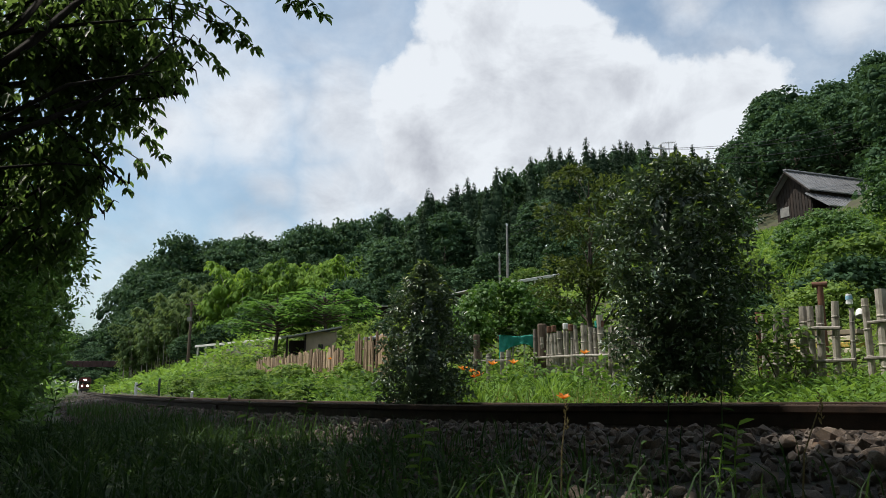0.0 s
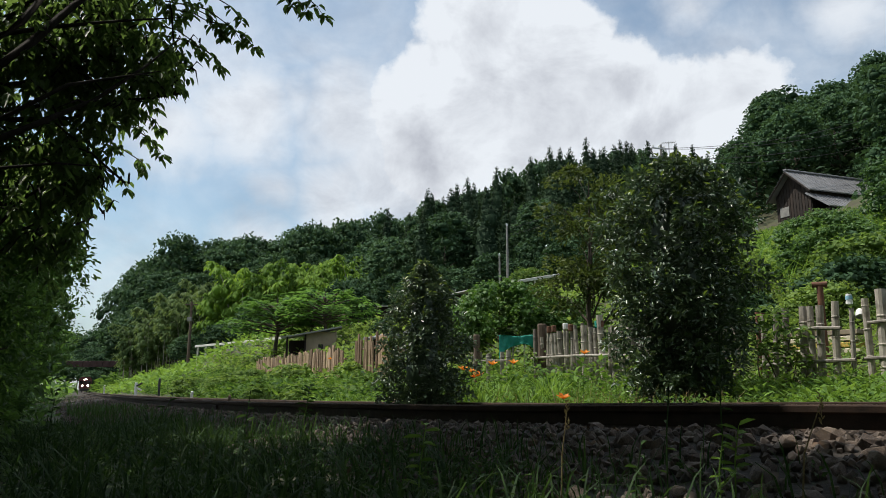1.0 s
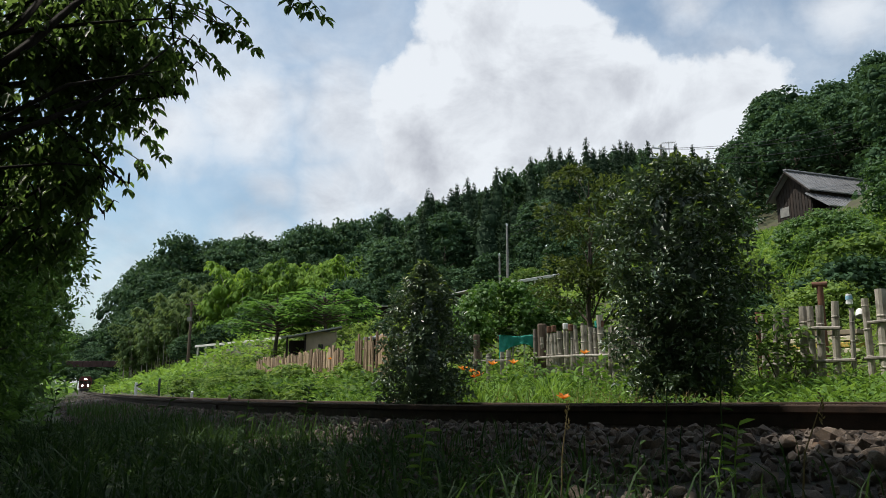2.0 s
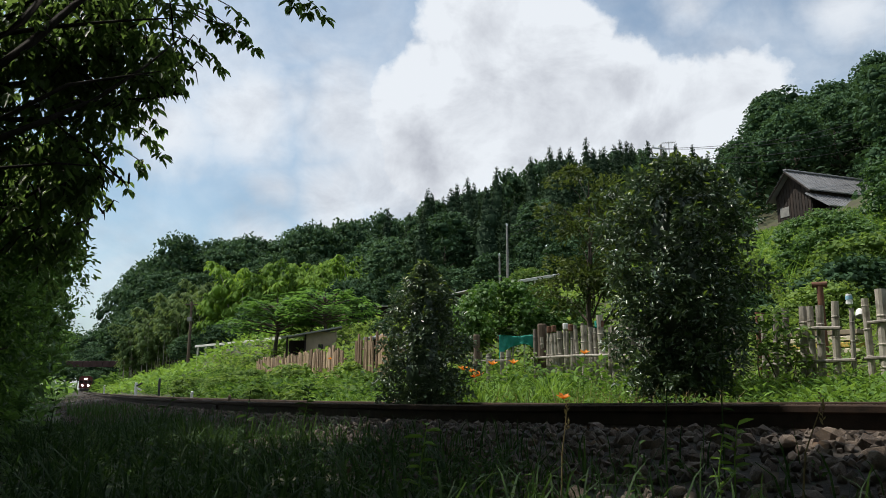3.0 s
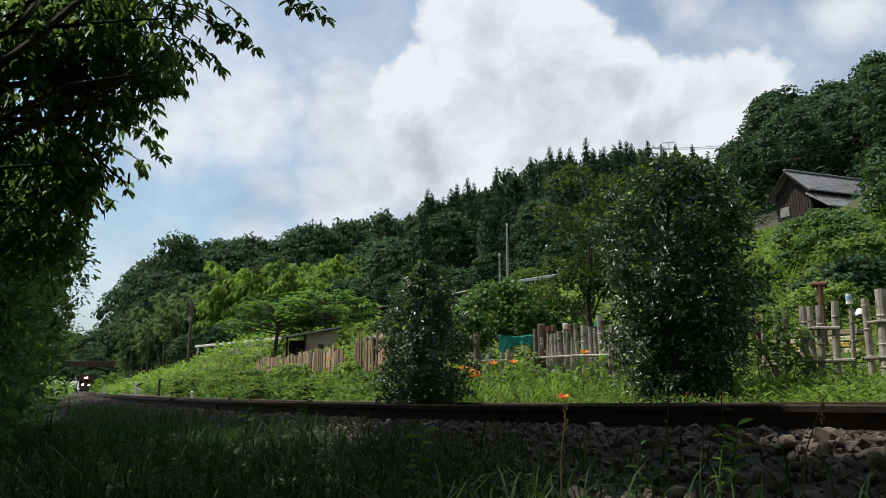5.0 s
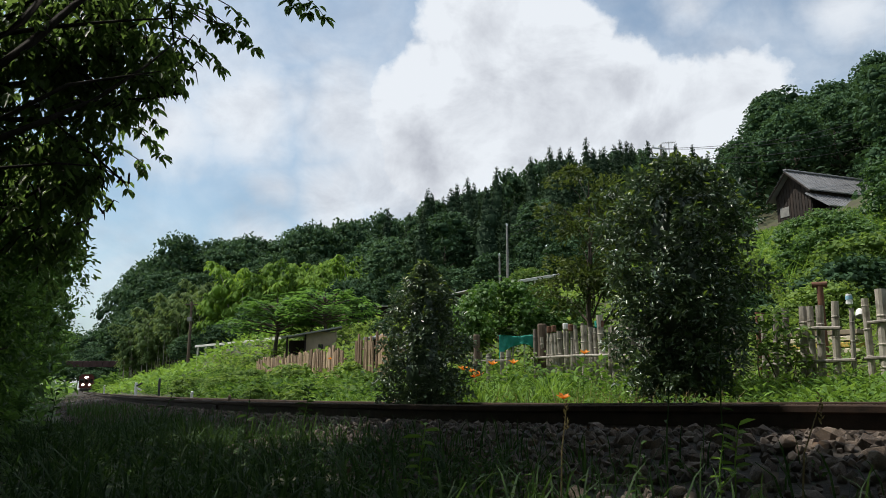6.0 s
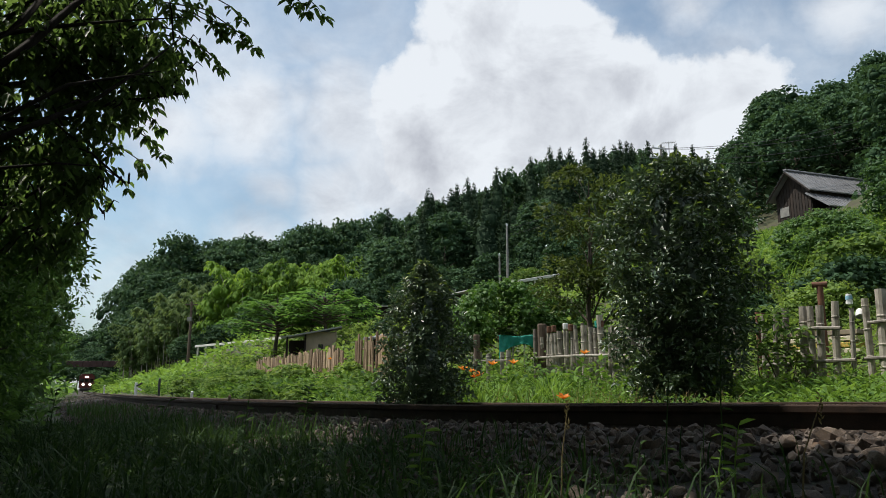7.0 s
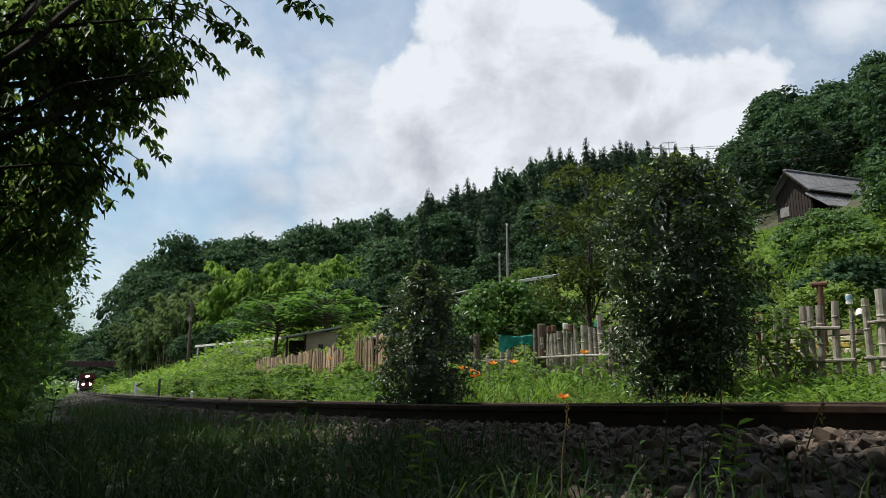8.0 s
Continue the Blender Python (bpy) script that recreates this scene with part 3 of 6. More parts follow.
def cedar_meshes(seed, height, radius, n=1500, leaf=0.46):
    """A pointed cone of drooping boughs in uneven whorls."""
    rng = np.random.default_rng(seed)
    g = Geo()
    g.tube([(0, 0, -0.3), (0, 0, height * 0.5), (0, 0, height * 0.99)], [height * 0.02, height * 0.013, 0.02], 6)
    boughs = 92
    t = np.linspace(0.0, 0.985, boughs) ** 0.9
    a = np.arange(boughs) * 2.39996 + rng.uniform(-0.4, 0.4, boughs)
    wide = radius * np.interp(t, [0, 0.2, 0.5, 0.75, 0.92, 1], [0.8, 1.0, 0.78, 0.47, 0.17, 0.03]) * rng.uniform(0.72, 1.12, boughs)
    z = height * (0.06 + 0.93 * t)
    per = n // boughs
    q = rng.uniform(0.35, 1.0, (boughs, per))
    turn = a[:, None] + rng.normal(size=(boughs, per)) * 0.22 / np.maximum(q, 0.3)
    r = wide[:, None] * q
    at = np.stack([np.cos(turn) * r, np.sin(turn) * r, z[:, None] + 0.14 * wide[:, None] - 0.42 * r * q + rng.normal(size=(boughs, per)) * 0.12], 2).reshape(-1, 3)
    out = np.stack([np.cos(turn), np.sin(turn), 0 * turn], 2).reshape(-1, 3)
    m = len(at)
    al = out + rng.normal(size=(m, 3)) * 0.35 + np.array([0, 0, -0.5])
    up = np.array([0, 0, 1.0]) + out * 0.6 + rng.normal(size=(m, 3)) * 0.3
    k = rng.uniform(0.6, 1.3, m) * leaf * np.repeat(np.interp(t, [0, 0.7, 1], [1.05, 0.85, 0.4]), per)
    me = leaves("crown", at, al, up, k, k * 0.55)
    tip = np.array([[0.02, 0, height * 0.97], [-0.02, 0.01, height * 0.94]])
    hs = np.concatenate([np.linspace(0.1, 0.9, 16)])
    w = np.interp(hs, [0, 0.2, 0.5, 0.75, 0.92, 1], [0.8, 1.0, 0.78, 0.47, 0.17, 0.03]) * radius * 0.58
    cen = np.column_stack([rng.normal(size=(16, 2)) * w[:, None] * 0.15, hs * height])
    cv, cf = cores(np.concatenate([cen, tip]), np.concatenate([w, [0.10, 0.16]]), 1.0)
    return g.mesh("trunk"), with_cores(me, cv, cf)


def bamboo_meshes(seed, height, spread, culms=9, tufts=20, per=15, leaf=0.46):
    """A clump of arching culms, each with one dense hanging plume of narrow leaves."""
    rng = np.random.default_rng(seed)
    g = Geo()
    P, A, U, C, R = [], [], [], [], []
    for i in range(culms):
        a, r0 = i * 2.39996, spread * 0.5 * math.sqrt((i + 0.3) / culms)
        h = height * rng.uniform(0.70, 1.06)
        b = Vector((r0 * math.cos(a), r0 * math.sin(a), -0.2))
        a2 = a + rng.uniform(-0.7, 0.7)
        o = Vector((math.cos(a2), math.sin(a2), 0))

        def along_culm(t):
            return b + Vector((0, 0, h * (t - 0.17 * t ** 4))) + o * (h * 0.20 * t ** 3)
        g.tube([along_culm(t) for t in np.linspace(0, 1, 7)], [0.05, 0.05, 0.045, 0.04, 0.03, 0.02, 0.006], 5)
        for t in np.linspace(0.24, 1.0, tufts):
            wide = height * np.interp(t, [0.24, 0.55, 0.8, 1.0], [0.07, 0.105, 0.085, 0.02])
            c = np.array(along_culm(t)) + rng.normal(size=3) * np.array([0.62, 0.62, 0.3]) * wide
            r = wide * rng.uniform(0.45, 0.75)
            C.append(c)
            R.append(r * 0.62)
            s = sphere_points(rng, per)
            s[:, 2] = np.abs(s[:, 2]) * 1.2 - 0.3
            P.append(c + s * r)
            A.append(s * np.array([0.8, 0.8, 0.1]) + np.array([0, 0, -0.85]) + rng.normal(size=(per, 3)) * 0.22)
            U.append(s + np.array([0, 0, 0.35]) + rng.normal(size=(per, 3)) * 0.2)
    P, A, U = np.concatenate(P), np.concatenate(A), np.concatenate(U)
    k = rng.uniform(0.7, 1.4, len(P)) * leaf
    me = leaves("crown", P, A, U, k, k * 0.36)
    return g.mesh("stem_clump"), with_cores(me, *cores(np.array(C), np.array(R), 1.1, 5))


def layered_meshes(seed, height, radius):
    """A silk tree: spreading limbs that carry flat, level tiers of feathery leaves."""
    rng = np.random.default_rng(seed)
    g = Geo()
    g.tube([(0, 0, -0.3), (0.1, 0, height * 0.3), (0.25, 0.1, height * 0.6), (0.1, 0.1, height * 0.92)], [0.14, 0.11, 0.08, 0.03], 7)
    P, A, U = [], [], []
    for i in range(30):
        t = 0.50 + 0.46 * (i + 0.5) / 30
        a = i * 2.39996 + rng.uniform(-0.3, 0.3)
        reach = radius * np.interp(t, [0.5, 0.65, 0.85, 1.0], [0.95, 1.0, 0.75, 0.3]) * rng.uniform(0.6, 1.05)
        z0 = height * t * 0.85
        e = Vector((math.cos(a) * reach, math.sin(a) * reach, height * t + rng.normal() * 0.05))
        g.tube([(0.15, 0.05, z0), Vector((0.15, 0.05, z0)).lerp(e, 0.6) + Vector((0, 0, 0.12)), e], [0.045, 0.03, 0.008], 5)
        per = 74
        q = rng.uniform(0.45, 1.12, per)
        w = rng.normal(size=per) * 0.36 * (0.7 + 0.5 * np.sin(q * 3))
        out, side = np.array([math.cos(a), math.sin(a), 0]), np.array([-math.sin(a), math.cos(a), 0])
        p = out * (reach * q)[:, None] + side * w[:, None]
        p[:, 2] = z0 + (e.z - z0) * np.minimum(q, 1) + 0.10 - 0.16 * np.abs(w) - 0.10 * np.maximum(0, q - 0.8) + rng.normal(size=per) * 0.035
        P.append(p)
        A.append(side * np.sign(w)[:, None] + out * 0.6 + rng.normal(size=(per, 3)) * 0.25 + np.array([0, 0, -0.22]))
        U.append(np.tile(np.array([[0, 0, 1.0]]), (per, 1)) + rng.normal(size=(per, 3)) * 0.14)
    P, A, U = np.concatenate(P), np.concatenate(A), np.concatenate(U)
    k = rng.uniform(0.28, 0.46, len(P))
    return g.mesh("trunk"), leaves("crown", P, A, U, k, k * 0.42, False, 0.12)


KINDS = {}


def plant(kind, x, y, size=1.0, turn=0.0, tall=1.0, label="", sink=0.15, name="", at_z=None):
    """One tree of a kind, on the ground."""
    build, mat, trunk_mat, base_name, base_label, category, group = KINDS[kind]
    key = kind + " meshes"
    if key not in KINDS:
        KINDS[key] = build()
    trunk, crown = KINDS[key]
    z = (land_z(x, y) if at_z is None else at_z) - sink
    ob = thing(name or base_name, label or base_label, category, Matrix.LocRotScale((x, y, z), Euler((0, 0, turn)), Vector((size, size, size * tall))), group)
    part("stem_clump" if kind.startswith("bamboo") else "trunk", trunk, trunk_mat, ob)
    part("crown", crown, mat, ob)
    return ob


for i_, (h_, r_) in enumerate(((11, 3.9), (11, 3.6), (11, 4.3), (11, 4.1))):
    KINDS["broad%d" % i_] = (lambda s=i_, h=h_, r=r_: broad_meshes(20 + s, h, r), M_BROAD, M_BARK, "forest_tree", "green broadleaf forest tree on the hillside", "tree", "hillside forest")
for i_, (h_, r_) in enumerate(((14, 2.9), (14, 3.2), (14, 2.5))):
    KINDS["cedar%d" % i_] = (lambda s=i_, h=h_, r=r_: cedar_meshes(40 + s, h, r), M_CEDAR, M_BARK, "cedar_tree", "tall dark green cedar on the wooded ridge", "tree", "hillside cedars")
for i_ in range(2):
    KINDS["bamboo%d" % i_] = (lambda s=i_: bamboo_meshes(60 + s, 9.5, 3.6), M_BAMBOO_LEAF, M_BAMBOO, "bamboo_clump", "feathery yellow-green bamboo clump with drooping plumes", "bamboo", "bamboo grove")
for i_ in range(2):
    KINDS["bamboogrey%d" % i_] = (lambda s=i_: bamboo_meshes(64 + s, 9.5, 3.6), M_BAMBOO_GREY, M_BAMBOO, "bamboo_clump", "dull green drooping bamboo clump beside the railway", "bamboo", "bamboo grove")
for i_ in range(2):
    KINDS["silk%d" % i_] = (lambda s=i_: layered_meshes(66 + s, 4.0, 2.7), M_SILK, M_BARK, "silk_tree", "spreading silk tree with flat tiers of feathery green leaves", "tree", "garden trees")
for i_ in range(2):
    KINDS["bright%d" % i_] = (lambda s=i_: broad_meshes(70 + s, 4.0, 1.9, 84, 50, 0.17, 0.02, heart=0.45, big=0.22), M_BRIGHT, M_BARK, "garden_tree", "bright green leafy garden tree behind the fence", "tree", "garden trees")

for i_ in range(2):
    KINDS["bush%d" % i_] = (lambda s=i_: broad_meshes(80 + s, 4.0, 1.9, 76, 34, 0.21, 0.02, heart=0.5, big=0.23), M_BROAD, M_BARK, "hillside_bush", "dense green bushy tree on the garden slope", "tree", "slope trees")

for i_ in range(2):
    KINDS["fresh%d" % i_] = (lambda s=i_: broad_meshes(88 + s, 4.0, 1.9, 96, 48, 0.15, 0.02, heart=0.40, big=0.19), M_FRESH, M_BARK, "garden_tree", "fresh green small-leaved garden tree behind the fence", "tree", "garden trees")

for i_ in range(2):
    KINDS["mid%d" % i_] = (lambda s=i_: broad_meshes(84 + s, 4.0, 1.9, 100, 52, 0.135, 0.02, heart=0.42, big=0.20), M_MID, M_BARK, "garden_tree", "mid-green leafy tree on the garden slope", "tree", "garden trees")

for i_ in range(2):
    KINDS["scrub%d" % i_] = (lambda s=i_: broad_meshes(90 + s, 4.0, 2.4, 40, 46, 0.38, -0.1, heart=0.4, big=0.28), M_BRIGHT, M_BARK, "bank_scrub", "leafy green scrub on the railway bank", "shrub", "bank scrub")


# height of the wooded skyline over the eye, by the way one looks (x / y)
SKY_A = [-0.448, -0.433, -0.409, -0.371, -0.324, -0.258, -0.241, -0.222, -0.192, -0.113, -0.074, -0.05, -0.019, 0.013, 0.052, 0.097, 0.157, 0.262, 0.317, 0.414, 0.441, 0.477, 0.567, 0.645, 0.8]
SKY_S = [0.099, 0.153, 0.188, 0.208, 0.205, 0.210, 0.188, 0.192, 0.226, 0.236, 0.247, 0.236, 0.266, 0.292, 0.303, 0.336, 0.341, 0.348, 0.329, 0.338, 0.377, 0.426, 0.431, 0.484, 0.58]


def build_forest():
    rng = np.random.default_rng(11)
    placed = []
    spots = rng.uniform((-70, 50), (85, 138), (5200, 2))
    spots = spots[np.argsort(-spots[:, 1] + rng.uniform(0, 60, len(spots)))]
    u, ground = beyond(spots), land(spots)
    for (x, y), uu, z in zip(spots, u, ground):
        a = x / y
        if uu > 100 or abs(a) > 0.68 or a < -0.44:
            continue
        knoll = a < -0.23
        if knoll and (uu < 5 or y < 96 or y > 124):
            continue
        if not knoll and (uu < 26 or (y < 66 and uu < 42)):
            continue
        if (a > 0.43 and y > 100) or (0.40 < a < 0.66 and y < 64):
            continue
        gap = 4.6 if a > 0.43 else 4.8
        if any((x - b) ** 2 + (y - c) ** 2 < gap * gap for b, c in placed):
            continue
        cedar = (0.0 < a + 0.02 * rng.normal() < 0.42 and rng.random() < 0.82) or (-0.08 < a < 0 and rng.random() < 0.65)
        kind = ("cedar%d" % rng.integers(3)) if cedar else "broad%d" % rng.integers(4)
        full = {"c": 14.0, "b": 11.0}[kind[0]]
        line = EYE + float(np.interp(a, SKY_A, SKY_S)) * y
        room = line - z
        if room < 4.5:
            continue
        back = y > (98 if not knoll else 104) or (a > 0.43 and y > 82)
        high = min(room * (rng.uniform(0.94, 1.15) if cedar else rng.uniform(0.95, 1.10)), 18.0) if back else min(room * 0.95, full * rng.uniform(0.75, 1.05))
        size = high / full
        wide = min(max(size, 0.46), 1.0) if cedar else min(max(size, 0.95 if knoll else 0.75), 1.15)
        placed.append((x, y))
        ob = plant(kind, x, y, wide, rng.uniform(0, 6.28), size / wide)


build_forest()

# ---- trees and shrubs of the valley floor ----


def build_valley_trees():
    rng = np.random.default_rng(21)
    # bamboo grove in front of the ridge
    for x, y, s in ((-23.5, 80, 1.05), (-21, 78, 1.2), (-18, 77, 1.2), (-15, 76, 1.15), (-12, 75, 1.0), (-20, 84, 1.3), (-16.5, 83, 1.25), (-23, 88, 1.25), (-13, 81, 1.2), (-10, 78, 1.0)):
        plant("bamboo%d" % rng.integers(2), x, y, s, rng.uniform(0, 6.28))
    # drooping bamboo beside the line, under the knoll
    for x, y, s in ((-38, 92, 0.85), (-35, 90, 0.95), (-32, 89, 1.0), (-30, 86, 0.9), (-27.5, 85, 0.95), (-42, 101, 0.9), (-38.5, 98, 1.05), (-33.5, 96, 1.1), (-29, 93, 1.1), (-44.5, 106, 1.0)):
        plant("bamboogrey%d" % rng.integers(2), x, y, s, rng.uniform(0, 6.28))
    # garden trees and bushes behind the fences: place, height of the top, width
    by_the_fence = (
        (1.35, 18, 3.85, 0.62, "fresh"), (2.2, 18.6, 3.7, 0.6, "fresh"), (0.5, 19.5, 3.5, 0.5, "fresh"), (3.1, 18.4, 3.4, 0.5, "fresh"), (6.0, 16, 4.2, 0.6, "bright"), (5.9, 17.5, 4.3, 0.6, "bush"),
        (8.75, 16.5, 5.2, 0.56, "mid"), (10.5, 17, 4.9, 0.66, "mid"), (10.3, 18.5, 5.2, 0.9, "bush"), (14.2, 21, 8.1, 0.85, "mid"), (15.6, 23, 9.6, 0.9, "bush"), (7.6, 13.2, 3.5, 0.6, "bush"), (8.6, 14.5, 4.2, 0.7, "bright"),
        (6.5, 12.5, 2.9, 0.45, "bright"), (5.3, 13.5, 2.9, 0.5, "bush"),
    )
    on_the_slope = (
        (-9.0, 39.5, 6.1, 1.0, "silk"), (-5.9, 37.5, 6.2, 0.95, "silk"), (-7.6, 42, 6.2, 0.9, "silk"), (-2.5, 35, 4.5, 0.5, "bush"), (0.2, 30, 4.5, 0.7, "bright"),
        (1.4, 32, 4.5, 0.7, "bush"), (16.6, 31, 7.6, 0.8, "bright"), (19.5, 36, 9.4, 0.7, "bright"), (22.6, 46.0, 11.9, 0.7, "mid"), (17.2, 44, 12.5, 1.0, "mid"), (13.6, 41, 11.2, 0.9, "mid"),
        (11.5, 38, 9.8, 1.0, "bright"), (9.0, 36, 8.6, 0.9, "bush"), (10.8, 30, 7.0, 0.8, "bright"), (5.0, 44, 8.4, 0.7, "bright"), (3.6, 44, 7.4, 0.8, "bush"), (-1.5, 46, 8.2, 0.9, "bush"),
        (7.6, 46, 10.4, 0.9, "bush"),
    )
    under_the_wood = (
        (30.6, 48.0, 15.4, 0.9, "bush"), (34.5, 52.0, 18.2, 0.9, "bush"), (-6.5, 50, 8.3, 1.0, "bush"), (-9.5, 54, 8.3, 1.0, "bush"), (-13, 58, 8.0, 1.1, "bush"), (0.5, 56, 10.5, 1.2, "bush"),
        (4, 58, 12, 1.2, "bush"), (8, 58, 13.5, 1.2, "bush"), (12, 57, 14.5, 1.2, "bush"), (16, 56, 15.5, 1.2, "bush"), (20, 55, 15.8, 1.2, "bush"), (36, 58, 20.5, 1.3, "bush"),
        (37, 53, 19, 1.1, "bush"), (-4, 62, 11, 1.2, "bush"), (-8, 64, 11, 1.2, "bush"), (-17, 66, 8.5, 1.2, "bush"), (-21, 70, 7.4, 1.1, "bush"), (-26, 76, 6.8, 1.1, "bush"),
    )
    for group in (by_the_fence, on_the_slope, under_the_wood):
        for x, y, top, wide, kind in group:
            tall = (top - land_z(x, y) + 0.15) / (4.0 * wide)
            # low bushes keep their round shape and stand deeper in the growth
            plant(kind + "%d" % rng.integers(2), x, y, wide, rng.uniform(0, 6.28), max(tall, 0.85), at_z=top + 0.15 - 4.0 * wide * max(tall, 0.85))
    # unseen bushes that carry the garden slope right, added to close off low sky
    for x, y, top, wide in ((8.6, 6.0, 3.6, 0.8), (11.5, 5.5, 5.0, 1.0), (10.8, 9.5, 5.2, 0.9), (15, 7, 7.5, 1.3), (15.5, 12, 8.0, 1.2), (20, 16, 11, 1.5), (26, 24, 15, 1.8), (22, 8, 11, 1.6)):
        plant("bush%d" % rng.integers(2), x, y, wide, rng.uniform(0, 6.28), (top - land_z(x, y) + 0.15) / (4.0 * wide))
    # scrub on the railway bank and vines in the open fence
    for k in range(24):
        y = rng.uniform(10, 30)
        x = float(track_x(y)) + rng.uniform(2.6, 7.0) / 0.88
        if y < 20 and x > -1.2:
            continue
        s = rng.uniform(0.10, 0.26) * (0.8 + y / 40)
        plant("scrub%d" % rng.integers(2), x, y, s, rng.uniform(0, 6.28), rng.uniform(0.5, 0.8), "leafy green scrub on the railway bank", name="bank_scrub")
    # the slender open tree behind the camellia
    rng2 = np.random.default_rng(15)
    ob = thing("garden_tree", "slender open-crowned dark green tree behind the camellia", "tree", pose(2.75, 13.6, land_z(2.75, 13.6)), "garden trees")
    g = Geo()
    ends = limbs(g, rng2, 4.6, 0.9, 0.06, 0.2, 15)
    part("trunk", g, M_BARK, ob)
    cen = np.array([np.array(e) * (1 - k * 0.22) + rng2.normal(size=3) * 0.16 for e in ends for k in range(3)])
    at, al, up = clumps(rng2, cen, rng2.uniform(0.18, 0.36, len(cen)), 120, 0.1, 0.8, 0.2)
    n = len(at)
    part("crown", leaves("crown", at, al, up, rng2.uniform(0.07, 0.12, n), rng2.uniform(0.035, 0.055, n), True), M_OLIVE, ob)


build_valley_trees()


def camellia(x, y, height, radius, seed, label, name="camellia_shrub", leaf=0.075, n_c=170, per=34, shape=(0.72, 0.92, 1.0, 0.86, 0.55, 0.28, 0.05)):
    rng = np.random.default_rng(seed)
    ob = thing(name, label, "shrub", pose(x, y, land_z(x, y) - 0.03))
    g = Geo()
    limbs(g, rng, height * 0.95, radius * 0.6, 0.035, 0.1, 16)
    part("trunk", g, M_BARK, ob)
    h = np.linspace(0.0, 1.0, n_c) ** 1.12
    prof = np.interp(h, [0, 0.08, 0.3, 0.55, 0.8, 0.93, 1.0], shape)
    a = np.arange(n_c) * 2.39996 + rng.uniform(-0.4, 0.4, n_c)
    k = rng.uniform(0.5, 1.02, n_c) * prof * radius * (1 + 0.13 * np.sin(3 * a + 9 * h + seed) + 0.10 * np.sin(5 * a - 21 * h))
    cen = np.stack([np.cos(a) * k, np.sin(a) * k, 0.06 + h * (height - 0.10)], 1)
    rad = rng.uniform(0.15, 0.25, n_c) * radius * (0.45 + 0.55 * prof)
    at, al, up = clumps(rng, cen, rad, per, leaf, 0.9, 0.25)
    n = len(at)
    me = leaves("crown", at, al, up, rng.uniform(0.7, 1.25, n) * leaf, rng.uniform(0.8, 1.0, n) * leaf * 0.5, True)
    heart = np.stack([0 * h, 0 * h, 0.08 + h * height * 0.86], 1)[::9]
    part("crown", with_cores(me, *cores(heart, prof[::9] * radius * 0.42, 0.9)), M_CAMELLIA, ob, "glossy dark green leaves")
    pick = (rng.random(n) < 0.03 + 0.16 * np.clip(at[:, 2] / height - 0.45, 0, 1))
    m = int(pick.sum())
    tagged(part("young_growth", leaves("young_growth", at[pick] * np.array([1.04, 1.04, 1.02]), al[pick], up[pick], np.full(m, leaf * 1.1), np.full(m, leaf * 0.5), True), M_CAMELLIA_NEW, ob, "pale green young leaves"), kind="stuff")
    return ob


camellia(-0.20, 7.6, 1.60, 0.47, 3, "conical glossy dark green camellia shrub beside the track", leaf=0.052, per=52)
camellia(2.64, 8.2, 2.84, 0.81, 4, "large glossy dark green camellia tree before the bamboo fence", "camellia_tree", 0.072, 290, 64, (0.52, 0.66, 0.85, 1.0, 0.92, 0.64, 0.18))


# limits of the near-side growth, as outward and upward slopes from the camera's eye
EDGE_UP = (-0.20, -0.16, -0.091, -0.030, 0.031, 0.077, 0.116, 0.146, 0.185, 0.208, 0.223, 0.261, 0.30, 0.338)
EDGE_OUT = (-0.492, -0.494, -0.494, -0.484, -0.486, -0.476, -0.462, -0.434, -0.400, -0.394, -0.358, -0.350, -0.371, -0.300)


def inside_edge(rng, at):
    """Which points lie left of the crown outline set from the camera's eye."""
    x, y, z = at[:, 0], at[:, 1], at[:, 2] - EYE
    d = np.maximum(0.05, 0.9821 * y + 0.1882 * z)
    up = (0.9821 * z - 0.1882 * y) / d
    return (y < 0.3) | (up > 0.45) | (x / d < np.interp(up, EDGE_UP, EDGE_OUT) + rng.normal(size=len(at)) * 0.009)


def hedge_tree(x, y, height, radius, seed, label, per=60, leaf=0.10, n_c=90, low=0.04):
    """A leafy tree of the near side of the line."""
    rng = np.random.default_rng(seed)
    ob = thing("lineside_tree", label, "tree", pose(x, y, land_z(x, y) - 0.1), "lineside trees")
    g = Geo()
    limbs(g, rng, height, radius * 0.7, 0.03 * height * 0.5, 0.2, 11)
    part("trunk", g, M_BARK, ob)
    s = sphere_points(rng, n_c)
    cen = s * rng.uniform(0.4, 0.9, (n_c, 1)) * np.array([radius, radius, height * (1 - low) / 2]) + np.array([0, 0, height * (1 + low) / 2])
    rad = rng.uniform(0.16, 0.30, n_c) * radius
    at, al, up = clumps(rng, cen, rad, per, leaf, 0.8, 0.5)
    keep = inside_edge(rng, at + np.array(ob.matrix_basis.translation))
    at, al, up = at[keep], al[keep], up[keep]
    n = len(at)
    me = leaves("crown", at, al, up, rng.uniform(0.7, 1.3, n) * leaf, rng.uniform(0.8, 1.0, n) * leaf * 0.5, 0 < y < 13)
    if y < 0 or y > 25:
        me = with_cores(me, *cores(cen, rad * (0.9 if y < 0 else 0.45), 0.8))
    part("crown", me, M_HEDGE, ob)
    return ob


